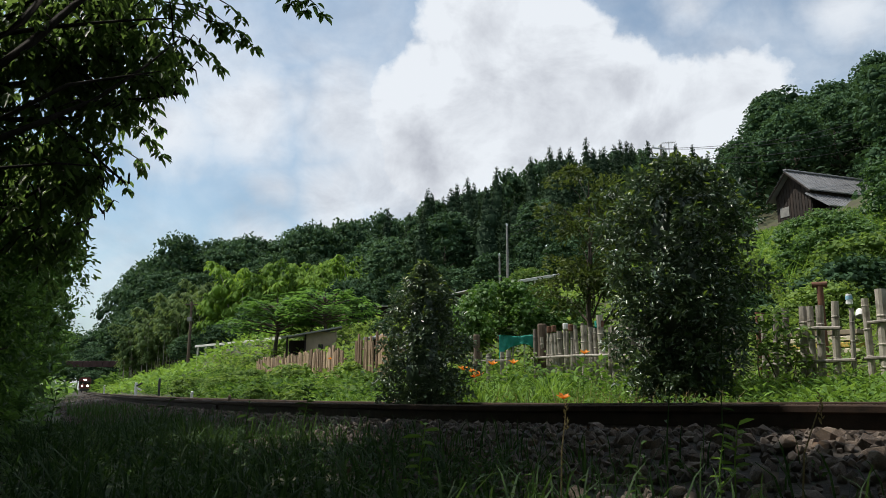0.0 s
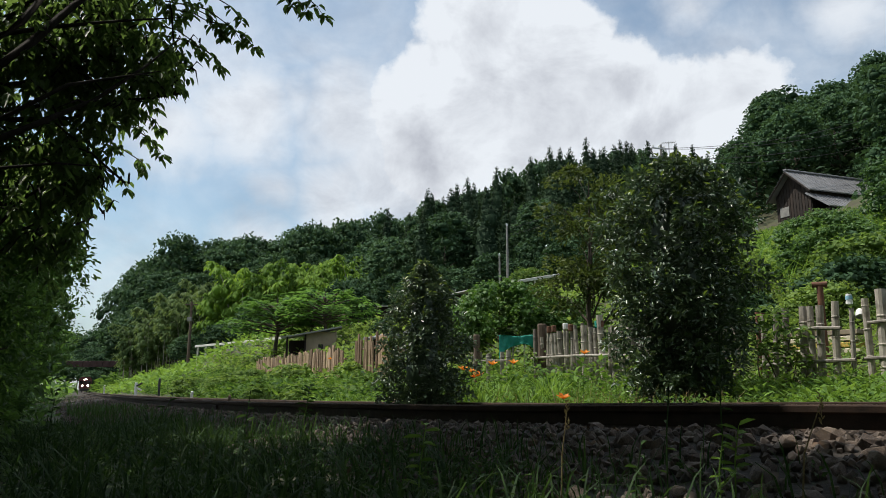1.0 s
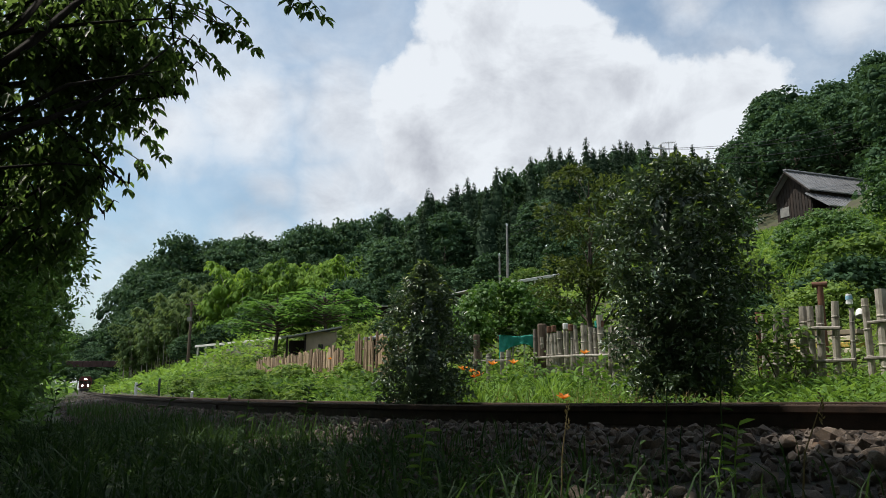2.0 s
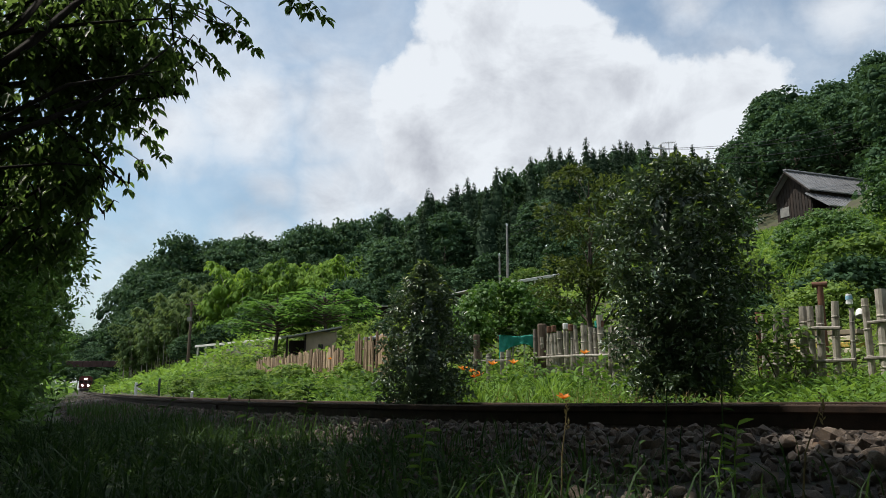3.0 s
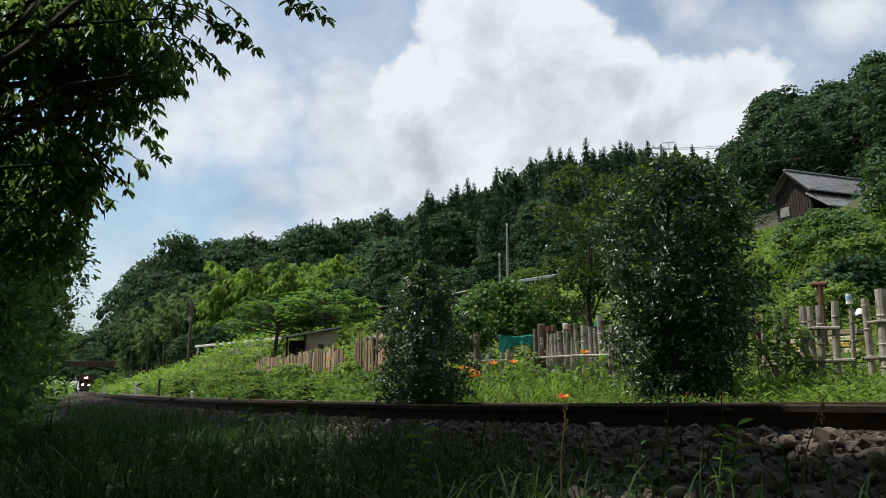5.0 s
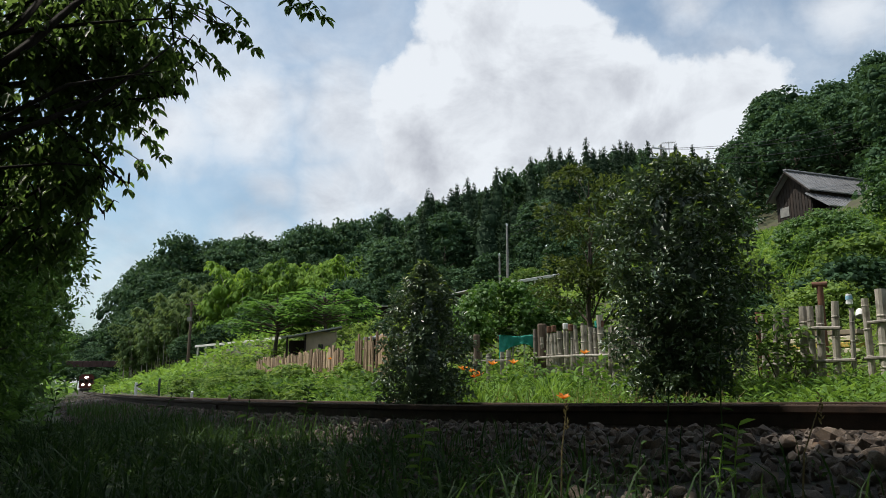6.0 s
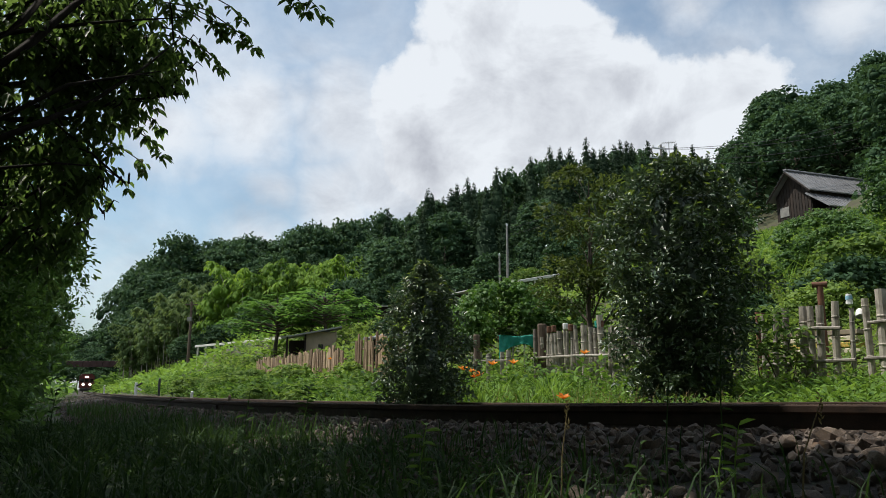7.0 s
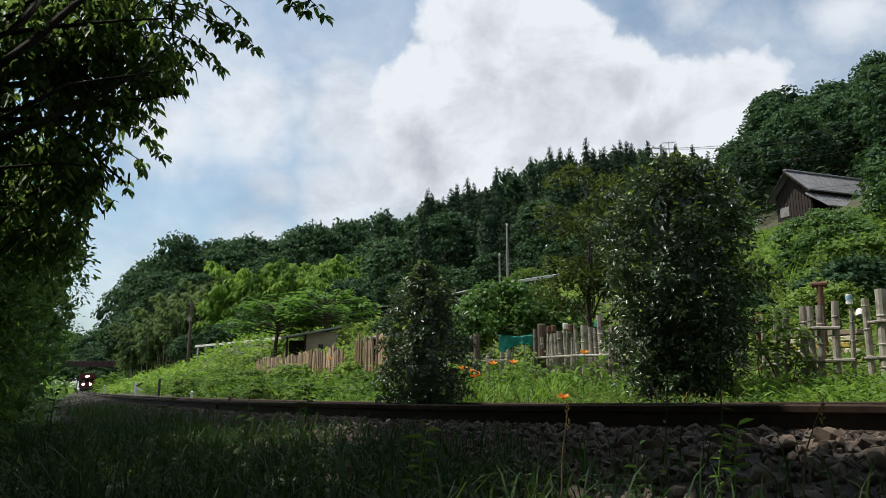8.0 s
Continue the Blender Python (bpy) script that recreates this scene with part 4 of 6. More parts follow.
def build_left_side():
    lab = "leafy shaded tree crowding the near side of the railway"
    for i, (y, h, r) in enumerate(((5.2, 2.6, 1.3), (7.5, 3.6, 1.7), (11, 5.0, 2.1), (16, 6.0, 2.4), (22, 7.5, 2.8), (31, 9.0, 3.2), (46, 10.0, 3.6), (72, 11, 4.5), (110, 12, 5.5))):
        hedge_tree(-0.497 * y - r * 1.0, y, h, r, 100 + i, lab, per=120 if y < 12 else 76 if y < 25 else 50, leaf=0.068 if y < 12 else 0.10 if y < 20 else 0.16 if y < 40 else 0.3)
    # low bushes that close the foot of the wood
    for i, y in enumerate((4.2, 5.0, 6.2, 7.6, 9.2, 11.5, 14.5, 18, 23, 29, 37, 48)):
        r = 0.55 + 0.02 * y
        hedge_tree(-0.53 * y - r * 1.25, y, 0.9 + 0.09 * y, r, 140 + i, "low shaded bush at the foot of the lineside trees", per=84, leaf=0.062 if y < 12 else 0.13, n_c=40, low=-0.25)


build_left_side()

MOVING = []


def spray(parent, p, size, rng, droop=0.8, count=9):
    """A hanging twig with clusters of drooping leaves; p is where it hangs from."""
    g = Geo()
    start = Vector((-0.26 - 0.1 * rng.random(), 0.02, 0.13 + 0.08 * rng.random()))
    end = Vector((size * 0.6, -0.02, -size * droop))
    pts = [start, start * 0.5 + Vector((0, 0, 0.03)), Vector((0, 0, 0)), end * 0.5 + Vector((0, 0, size * 0.10)), end]
    g.tube(pts, [0.006, 0.005, 0.004, 0.003, 0.0015], 5)
    holder = part("twig", g, M_BARK, parent)
    holder.matrix_basis = Matrix.Translation(p)
    nodes = [pts[1], pts[2], pts[3], pts[4], pts[4]]
    c = max(4, count // 3)
    for q in nodes:
        a = rng.uniform(0, 6.28, c)
        P = np.array(q)[None] + rng.normal(size=(c, 3)) * 0.012
        A = np.stack([np.cos(a) * 0.75 + 0.15, np.sin(a) * 0.75, -0.3 - rng.random(c) * 0.7], 1)
        U = np.stack([np.cos(a), np.sin(a), 0.5 + 0 * a], 1)
        part("leaf_sprig", leaves("leaf_sprig", P, A, U, rng.uniform(0.065, 0.105, c), rng.uniform(0.028, 0.042, c), True), M_CHERRY, holder)
    return holder


def build_cherry():
    """The overhanging cherry beside the camera: trunk out of view, branches reaching over the line."""
    rng = np.random.default_rng(31)
    base = Vector((-4.6, 3.6, land_z(-4.6, 3.6)))
    ob = thing("cherry_tree", "dark overhanging cherry tree with drooping leaf sprays", "tree", Matrix.Translation(base))
    g = Geo()
    g.tube([(0, 0, -0.2), (0, 0, 0.4), (0.1, 0.1, 1.5), (0.35, 0.2, 2.6), (0.6, 0.3, 4.2), (0.7, 0.3, 5.6)], [0.24, 0.19, 0.16, 0.13, 0.10, 0.05], 10)
    # each branch: where it leaves the trunk, two bends, its end
    lower = (
        ((0.1, 0.1, 1.0), (1.0, 0.9, 1.55), (1.6, 1.3, 2.0), (2.4, 1.6, 2.15)),
        ((0.2, 0.1, 1.9), (1.3, 0.7, 2.2), (2.0, 1.1, 2.55), (2.8, 1.4, 2.7)),
        ((0.2, 0.1, 1.5), (1.1, 0.5, 2.1), (1.7, 0.8, 2.5), (2.4, 1.2, 3.1)),
        ((0.3, 0.2, 2.4), (1.6, 0.9, 2.8), (2.5, 1.2, 3.2), (3.7, 1.4, 3.35)),
        ((0.5, 0.3, 3.4), (1.8, 0.8, 3.7), (2.8, 1.1, 3.9), (3.6, 1.3, 3.6)),
    )
    middle = (
        ((0.3, 0.2, 2.2), (1.2, 1.0, 2.5), (1.9, 1.4, 2.9), (3.0, 1.5, 2.95)),
        ((0.4, 0.2, 2.8), (1.0, 0.9, 3.0), (1.8, 1.2, 3.2), (2.7, 1.3, 3.3)),
        ((0.1, 0.1, 1.2), (0.8, 1.6, 1.7), (1.4, 2.0, 2.1), (2.2, 2.0, 2.35)),
        ((0.2, 0.1, 1.7), (1.0, 0.5, 2.0), (1.7, 0.9, 2.2), (2.4, 1.3, 2.45)),
        ((0.2, 0.1, 1.6), (1.2, 0.9, 1.95), (1.9, 1.4, 2.1), (2.55, 1.6, 2.35)),
    )
    upper = (
        ((0.1, 0.1, 1.1), (1.0, 1.1, 1.5), (1.6, 1.5, 1.75), (2.1, 1.7, 1.95)),
        ((0.2, 0.1, 1.8), (1.1, 0.6, 2.25), (1.8, 1.0, 2.6), (2.65, 1.4, 2.75)),
        ((0.3, 0.1, 1.6), (1.1, 0.5, 2.1), (1.77, 0.8, 2.55), (2.4, 1.2, 3.12)),
        ((0.2, 0.1, 1.2), (1.1, 0.5, 1.65), (1.83, 0.8, 2.02), (2.4, 1.3, 2.5)),
        ((0.3, 0.1, 2.0), (1.2, 0.5, 2.4), (1.75, 0.8, 2.75), (2.1, 1.0, 3.15)),
    )
    P, A, U = [], [], []

    def dress(line, twigs):
        """Twigs with clusters of hanging leaves along a branch."""
        last = len(line) - 1
        for _ in range(twigs):
            s = last * (0.13 + 0.87 * rng.random() ** 0.85)
            i = min(int(s), last - 1)
            p = line[i].lerp(line[i + 1], s - i)
            e = p + Vector((rng.uniform(-0.25, 0.28), rng.uniform(-0.4, 0.4), rng.uniform(-0.26, 0.28)))
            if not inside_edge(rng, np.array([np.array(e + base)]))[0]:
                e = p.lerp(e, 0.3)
            m = p.lerp(e, 0.55) + Vector((0, 0, 0.05))
            g.tube([p, m, e], [0.008, 0.006, 0.002], 4)
            for w in range(5):
                q = p.lerp(e, rng.uniform(0.3, 1)) + Vector(rng.normal(size=3) * 0.10)
                c = 7
                a = rng.uniform(0, 6.28, c)
                P.append(np.array(q)[None] + rng.normal(size=(c, 3)) * 0.022)
                A.append(np.stack([np.cos(a) * 0.7, np.sin(a) * 0.7, -0.25 - rng.random(c) * 0.8], 1))
                U.append(np.stack([np.cos(a) * 0.7, np.sin(a) * 0.7, 0.6 + 0 * a], 1))

    for way in lower + middle + upper:
        pts = [Vector(p) for p in way]
        fine = []
        for i in range(3):
            for t in (0, 0.5):
                fine.append(pts[i].lerp(pts[i + 1], t) + Vector(rng.normal(size=3) * 0.03))
        fine.append(pts[3])
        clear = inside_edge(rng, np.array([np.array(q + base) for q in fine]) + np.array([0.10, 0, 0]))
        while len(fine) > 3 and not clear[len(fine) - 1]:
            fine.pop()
        g.tube(fine, [0.045, 0.040, 0.034, 0.027, 0.020, 0.012, 0.005][:len(fine) - 1] + [0.005], 6)
        dress(fine, 20)
    bare = (
        (((2.11, 0.1, 2.05), (2.27, 0.3, 2.39), (2.36, 0.5, 2.71), (2.46, 0.7, 2.99)), (0.031, 0.026, 0.021, 0.012)),
        (((2.22, 0.0, 1.65), (2.44, 0.2, 1.87), (2.6, 0.4, 2.07), (2.79, 0.6, 2.37), (2.91, 0.8, 2.65)), (0.021, 0.017, 0.012, 0.008, 0.003)),
        (((2.09, 0.1, 2.2), (2.25, 0.2, 2.45), (2.33, 0.3, 2.71)), (0.025, 0.021, 0.016)),
        (((2.1, 0.2, 1.59), (2.47, 0.3, 1.66), (2.66, 0.5, 1.7)), (0.010, 0.007, 0.002)),
        (((1.93, 0.6, 1.26), (2.1, 0.6, 1.51), (2.29, 0.7, 1.71), (2.43, 0.8, 1.85)), (0.011, 0.009, 0.006, 0.002)),
        (((2.17, 0.1, 1.79), (2.49, 0.3, 2.12), (2.72, 0.5, 2.26), (2.9, 0.6, 2.34)), (0.015, 0.011, 0.007, 0.002)),
        (((1.69, 1.0, 1.18), (1.91, 1.0, 1.43), (2.1, 1.1, 1.61), (2.19, 1.2, 1.69)), (0.009, 0.007, 0.005, 0.002)),
        (((1.94, 0.3, 2.4), (2.27, 0.4, 2.52), (2.63, 0.6, 2.67), (2.94, 0.8, 2.8)), (0.017, 0.013, 0.008, 0.002)),
    )
    # dark bare limbs that sweep up and out in front of the leaves
    for way, thick in bare:
        root = Vector((0.12, 0.08, max(0.7, way[0][2] - 0.9)))
        line = [Vector(p) for p in way]
        g.tube([root] + line, [thick[0] * 1.2] + list(thick), 7)
        dress([q + Vector((0, 0.35, 0)) for q in line], 16)
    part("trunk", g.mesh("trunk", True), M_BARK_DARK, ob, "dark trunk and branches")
    P, A, U = np.concatenate(P), np.concatenate(A), np.concatenate(U)
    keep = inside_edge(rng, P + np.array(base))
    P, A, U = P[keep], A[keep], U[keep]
    n = len(P)
    part("crown", leaves("crown", P, A, U, rng.uniform(0.055, 0.10, n), rng.uniform(0.024, 0.038, n), True), M_CHERRY, ob)
    return ob


cherry = build_cherry()


def build_shade_trees():
    """Unseen trees added on the camera's side of the line to shade the foreground."""
    rng = np.random.default_rng(8)
    base = Vector((-3.0, -3.0, land_z(-3.0, -3.0)))
    ob = thing("shade_tree", "broad spreading tree whose crown closes over the near ground", "tree", Matrix.Translation(base))
    g = Geo()
    g.tube([(0, 0, -0.2), (0, 0, 1.5), (0.1, 0.2, 3.5), (0.3, 0.8, 5.5), (0.4, 1.5, 7)], [0.36, 0.28, 0.24, 0.18, 0.08], 10)
    for k in range(12):
        a = k * 2.4
        g.tube([(0.15, 0.3, 3.6 + 0.15 * k), (0.3 + 3 * math.cos(a), 2 + 2 * math.sin(a), 5.3 + 0.1 * k), (0.3 + 6.5 * math.cos(a), 2.2 + 5.5 * math.sin(a), 5.9 + 0.1 * k)], [0.11, 0.07, 0.02], 6)
    part("trunk", g, M_BARK, ob)
    n_c = 520
    a, k = np.arange(n_c) * 2.39996, np.sqrt((np.arange(n_c) + 0.5) / n_c)
    cy = -0.6 + 7.2 * k * np.sin(a)
    cen = np.stack([-0.8 + 11.5 * k * np.cos(a), cy, np.maximum(4.4, 2.25 + 0.566 * cy) + rng.uniform(0, 1.6, n_c)], 1)
    cen -= np.array(base) * np.array([1, 1, 0])
    # crown openings placed so sun patches fall on ballast and one weed
    gap = np.hypot(cen[:, 0] + base.x + 0.6, cen[:, 1] + base.y - 4.3) < 0.50
    for hx, hy, hr in ((-2.3, 3.2, 0.92),):
        gap |= np.hypot(cen[:, 0] + base.x - hx, cen[:, 1] + base.y - hy) < hr
    # the crown stops where its shade would cross the far rail
    fall = np.column_stack([cen[:, 0] + base.x + 0.52 * (cen[:, 2] - 0.9 + base.z), cen[:, 1] + base.y - 0.12 * (cen[:, 2] - 0.9 + base.z)])
    gap |= beyond(fall) > 0.75
    gap |= (cen[:, 0] + base.x < -3.4) & (cen[:, 1] + base.y > 3.8)
    more = rng.uniform((-3.3, 5.3, 5.9), (-1.6, 6.6, 7.0), (22, 3)) - np.array(base) * np.array([1, 1, 0])
    cen = np.concatenate([cen[~gap], more])
    n_c = len(cen)
    rad = rng.uniform(0.45, 0.8, n_c)
    at, al, up = clumps(rng, cen, rad, 38, 0.2, 0.7, 0.4)
    n = len(at)
    me = leaves("crown", at, al, up, rng.uniform(0.14, 0.26, n), rng.uniform(0.08, 0.13, n))
    part("crown", with_cores(me, *cores(cen, rad * 0.95, 0.6)), M_CHERRY, ob)
    # two unseen trees further along, leaning over the track to shade the rails
    for base, y0, y1, n_c, label in ((Vector((-10.5, 7.5, 0)), 7.2, 14.5, 190, "unseen tall tree leaning over the near rail to shade it"), (Vector((-19.5, 19.0, 0)), 14.5, 30.0, 260, "unseen very tall tree shading the line")):
        base.z = land_z(base.x, base.y)
        ob = thing("shade_tree", label, "tree", Matrix.Translation(base))
        cy = rng.uniform(y0, y1, n_c)
        cz = 2.4 + 0.566 * cy + rng.uniform(0, 1.5, n_c)
        cx = np.array([track_x(v) for v in cy - 0.12 * cz]) - 0.52 * cz + rng.uniform(-3.2, 0.5, n_c)
        cen = np.stack([cx, cy, cz], 1) - np.array(base) * np.array([1, 1, 0])
        top = Vector(cen.mean(0))
        g = Geo()
        g.tube([(0, 0, -0.2), (0.1 * top.x, 0.1 * top.y, 0.3 * top.z), (0.4 * top.x, 0.4 * top.y, 0.65 * top.z), top], [0.3, 0.24, 0.18, 0.08], 9)
        for q in cen[::n_c // 14]:
            q = Vector(q)
            a = top * 0.75 if q.z > top.z else top * 0.55
            g.tube([a, a.lerp(q, 0.5) + Vector((0, 0, 0.3)), q], [0.08, 0.05, 0.015], 6)
        part("trunk", g, M_BARK, ob)
        rad = rng.uniform(0.45, 0.75, n_c) * (1.0 if y0 < 10 else 1.25)
        at, al, up = clumps(rng, cen, rad, 34, 0.2, 0.7, 0.4)
        n = len(at)
        me = leaves("crown", at, al, up, rng.uniform(0.14, 0.26, n), rng.uniform(0.08, 0.13, n))
        part("crown", with_cores(me, *cores(cen, rad * 0.9, 0.6)), M_CHERRY, ob)
    # unseen tall trees beside the line, added to shade the low bushes
    for i, (x, y, h, r) in enumerate(((-6.3, 5.2, 7.5, 1.8), (-8.0, 8.0, 9, 2.3), (-10.6, 11.5, 10, 2.7), (-14.2, 16.5, 12, 3.2))):
        hedge_tree(x, y, h, r, 230 + i, "unseen tall leafy tree added beside the line", per=40, leaf=0.17, n_c=80, low=0.2)
    # out-of-view trees around the back, added to block sky light
    lab = "unseen leafy tree added behind the camera"
    for i, (x, y, h, r) in enumerate(((6.3, -2.2, 6, 2.4), (10, -4.8, 7, 2.8), (-9, -4.5, 8, 3.5), (14.5, -7, 8, 3.2), (3, -8, 9, 3.6), (-3.5, -8, 9, 3.6), (-9.6, 0.8, 5.5, 2.6), (-14, -3, 9, 4.0), (-11, -10, 10, 5), (9, -11, 10, 4.5))):
        hedge_tree(x, y, h, r, 200 + i, lab, per=24, leaf=0.3, n_c=70)


build_shade_trees()

# ---- grass, weeds and flowers ----


def scatter(rng, n, x0, y0, x1, y1, lo, hi):
    p = rng.uniform((x0, y0), (x1, y1), (n, 2))
    u = beyond(p)
    p = p[(u > lo) & (u < hi)]
    return np.column_stack([p, land(p)])


def weeds(name, pts, rng, leaf, height, per, mat, label, slim=0.5):
    """Low broadleaf weeds: stems with leaves all round."""
    n = len(pts)
    c = np.repeat(pts, per, 0)
    hh = np.repeat(height * rng.uniform(0.4, 1.15, n), per)
    t = rng.uniform(0.1, 1, n * per)
    a = rng.uniform(0, 6.28, n * per)
    r = hh * 0.35 * rng.uniform(0.2, 1, n * per)
    at = c + np.stack([np.cos(a) * r, np.sin(a) * r, hh * t], 1)
    al = np.stack([np.cos(a), np.sin(a), rng.uniform(-0.35, 1.0, n * per)], 1)
    up = np.stack([-0.3 * np.cos(a), -0.3 * np.sin(a), 1 + 0 * a], 1) + rng.normal(size=(n * per, 3)) * 0.4
    k = leaf * rng.uniform(0.6, 1.3, n * per)
    single(name, leaves(name, at, al, up, k, k * slim), mat, label, "weeds", kind="stuff")


def build_growth():
    rng = np.random.default_rng(77)
    p = scatter(rng, 8200, -8, 4, 8, 13, 1.75, 5.2)
    lush = p[:, 0] > 2.9 + 0.25 * rng.normal(size=len(p))
    weeds("near_weeds", p[lush], rng, 0.082, 0.31, 22, M_WEED, "lush bright green lance-leaved weeds along the far rail", 0.36)
    weeds("low_weeds", p[~lush], rng, 0.06, 0.25, 16, M_WEED, "low green weeds along the far side of the track", 0.45)
    p = scatter(rng, 12000, -30, 10, 4, 46, 2.3, 7.5)
    weeds("bank_weeds", p, rng, 0.13, 0.54, 13, M_WEED, "bright green weeds on the railway bank")
    p = scatter(rng, 4000, -60, 40, -6, 110, 1.9, 14)
    weeds("far_weeds", p, rng, 0.4, 0.8, 8, M_WEED, "green undergrowth on the far bank")
    p = scatter(rng, 9000, -140, 100, -40, 262, 1.9, 16)
    weeds("distant_weeds", p, rng, 0.9, 1.7, 8, M_WEED, "green undergrowth beside the far line")
    p = scatter(rng, 5000, -150, 60, -30, 262, -16, -2.0)
    weeds("distant_scrub", p, rng, 0.8, 1.8, 8, M_HEDGE, "green scrub on the near side of the far line")
    p = scatter(rng, 6000, -6, 7, 14, 17, 5.2, 20)
    weeds("garden_leaves", p, rng, 0.09, 0.45, 12, M_BRIGHT, "leafy vegetable rows and weeds in the garden")
    p = scatter(rng, 12000, 6, 15, 24, 46, 11, 42)
    n = len(p)
    single("slope_grass", blades("slope_grass", p, rng.uniform(0.5, 1.1, n), rng.uniform(0.03, 0.06, n), rng.uniform(0.2, 0.9, n), rng), M_WEED, "tall yellow-green grass on the garden slope", "grass", kind="stuff")
    p = scatter(rng, 5000, -20, 16, 22, 48, 5.5, 40)
    weeds("garden_growth", p, rng, 0.24, 0.7, 9, M_BRIGHT, "garden growth and undergrowth on the slope")
    # grass about the camera
    p = scatter(rng, 6500, -7, 1.0, 1.6, 8, -6, -1.1)
    p = p[(np.hypot(p[:, 0], p[:, 1]) > 1.1) & ((p[:, 0] < 0.35 + 0.2 * rng.normal(size=len(p))) | (rng.random(len(p)) < 0.05))]
    weeds("foreground_weeds", p, rng, 0.032, 0.13, 9, M_GRASS_SHADED, "low shaded weeds among the foreground grass")
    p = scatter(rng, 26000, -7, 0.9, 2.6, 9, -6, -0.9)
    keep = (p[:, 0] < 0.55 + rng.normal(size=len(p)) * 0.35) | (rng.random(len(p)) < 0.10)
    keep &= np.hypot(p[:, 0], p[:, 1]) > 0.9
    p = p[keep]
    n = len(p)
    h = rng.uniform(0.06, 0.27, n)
    single("foreground_grass", blades("foreground_grass", p, h, rng.uniform(0.004, 0.011, n), rng.uniform(0.2, 1.1, n), rng), M_GRASS_SHADED, "shaded long grass before the ballast", "grass", kind="stuff")
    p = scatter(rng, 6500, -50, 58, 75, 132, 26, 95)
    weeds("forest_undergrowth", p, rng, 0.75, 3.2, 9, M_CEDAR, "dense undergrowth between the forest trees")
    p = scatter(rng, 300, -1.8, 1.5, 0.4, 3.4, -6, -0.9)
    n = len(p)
    single("long_grass", blades("long_grass", p, rng.uniform(0.16, 0.36, n), rng.uniform(0.007, 0.013, n), rng.uniform(0.5, 1.2, n), rng), M_GRASS_SHADED, "long arching grass blades in the shaded foreground", "grass", kind="stuff")
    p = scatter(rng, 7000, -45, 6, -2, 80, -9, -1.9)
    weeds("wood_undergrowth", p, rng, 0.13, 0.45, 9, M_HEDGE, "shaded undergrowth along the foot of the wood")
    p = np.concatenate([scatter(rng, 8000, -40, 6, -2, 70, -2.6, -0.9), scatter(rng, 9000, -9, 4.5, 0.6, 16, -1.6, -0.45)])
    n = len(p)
    single("lineside_grass", blades("lineside_grass", p, np.where(beyond(p[:, :2]) > -0.95, rng.uniform(0.04, 0.15, n), rng.uniform(0.12, 0.3, n)), np.where(p[:, 1] < 12, rng.uniform(0.005, 0.012, n), rng.uniform(0.01, 0.02, n)), rng.uniform(0.15, 0.8, n), rng), M_GRASS_SHADED, "grass along the near side of the track", "grass", kind="stuff")
    p = scatter(rng, 6500, -8, 4, 8, 13, 1.6, 5.0)
    n = len(p)
    single("verge_grass", blades("verge_grass", p, rng.uniform(0.12, 0.34, n), rng.uniform(0.006, 0.013, n), rng.uniform(0.15, 0.9, n), rng), M_WEED, "grass among the trackside weeds", "grass", kind="stuff")

    p = scatter(rng, 900, -0.4, 5.2, 2.4, 9.6, 1.6, 3.4)
    n = len(p)
    single("dry_stems", blades("dry_stems", p, rng.uniform(0.10, 0.42, n), rng.uniform(0.004, 0.009, n), rng.uniform(0.1, 1.0, n), rng), M_STRAW, "dry straw-coloured stems among the trackside weeds", "grass", kind="stuff")

# ---- fences ----


def bamboo_post_mesh(seed, length, radius, name="post"):
    """A cut bamboo culm with node rings and a hollow top."""
    rng = np.random.default_rng(seed)
    rings, z = [(radius, -0.25)], 0.05 + rng.uniform(0, 0.15)
    while z < length - 0.05:
        rings += [(radius, z - 0.012), (radius * 1.10, z - 0.004), (radius * 1.10, z + 0.004), (radius * 0.97, z + 0.012)]
        z += rng.uniform(0.20, 0.27)
    rings += [(radius * 0.98, length), (radius * 0.78, length), (radius * 0.74, length - 0.06)]
    return Geo().lathe(rings, 10).mesh(name)


POSTS = [bamboo_post_mesh(300 + i, 1.0, 0.045) for i in range(7)]
for i_ in POSTS:
    i_.materials.append(M_BAMBOO)
DARK_POST = Geo().lathe([(0.085, -0.3), (0.09, 0.2), (0.08, 0.7), (0.082, 0.98), (0.07, 1.0)], 9).mesh("post")
DARK_POST.materials.append(M_WOODPOLE)
PLANK = Geo().box(-0.5, -0.09, -0.15, 0.5, 0.09, 1.0, None, 0.03).mesh("plank")
PLANK.materials.append(M_PLANK)


def fence_post(fence, x, y, top, width, rng, me=None, lean=0.02, tilt=0.0):
    z = land_z(x, y) - 0.02
    ob = new("post", me or POSTS[rng.integers(7)])
    ob.parent = fence
    ob.matrix_basis = Matrix.LocRotScale((x, y, z), (Matrix.Rotation(tilt + rng.normal() * lean, 3, "Y") @ Matrix.Rotation(rng.normal() * lean, 3, "X") @ Matrix.Rotation(rng.uniform(0, 6.28), 3, "Z")).to_euler(), Vector((width / 0.09, width / 0.09, top - z)))


def fence_rail(fence, a, b, z0, z1, thick=0.022, mat=None):
    a, b = Vector((*a, z0)), Vector((*b, z1))
    m = a.lerp(b, 0.5) + Vector((0, 0, 0.012))
    part("fence_rail", Geo().tube([a, m, b], [thick, thick * 1.1, thick * 0.9], 8), mat or M_BAMBOO, fence)


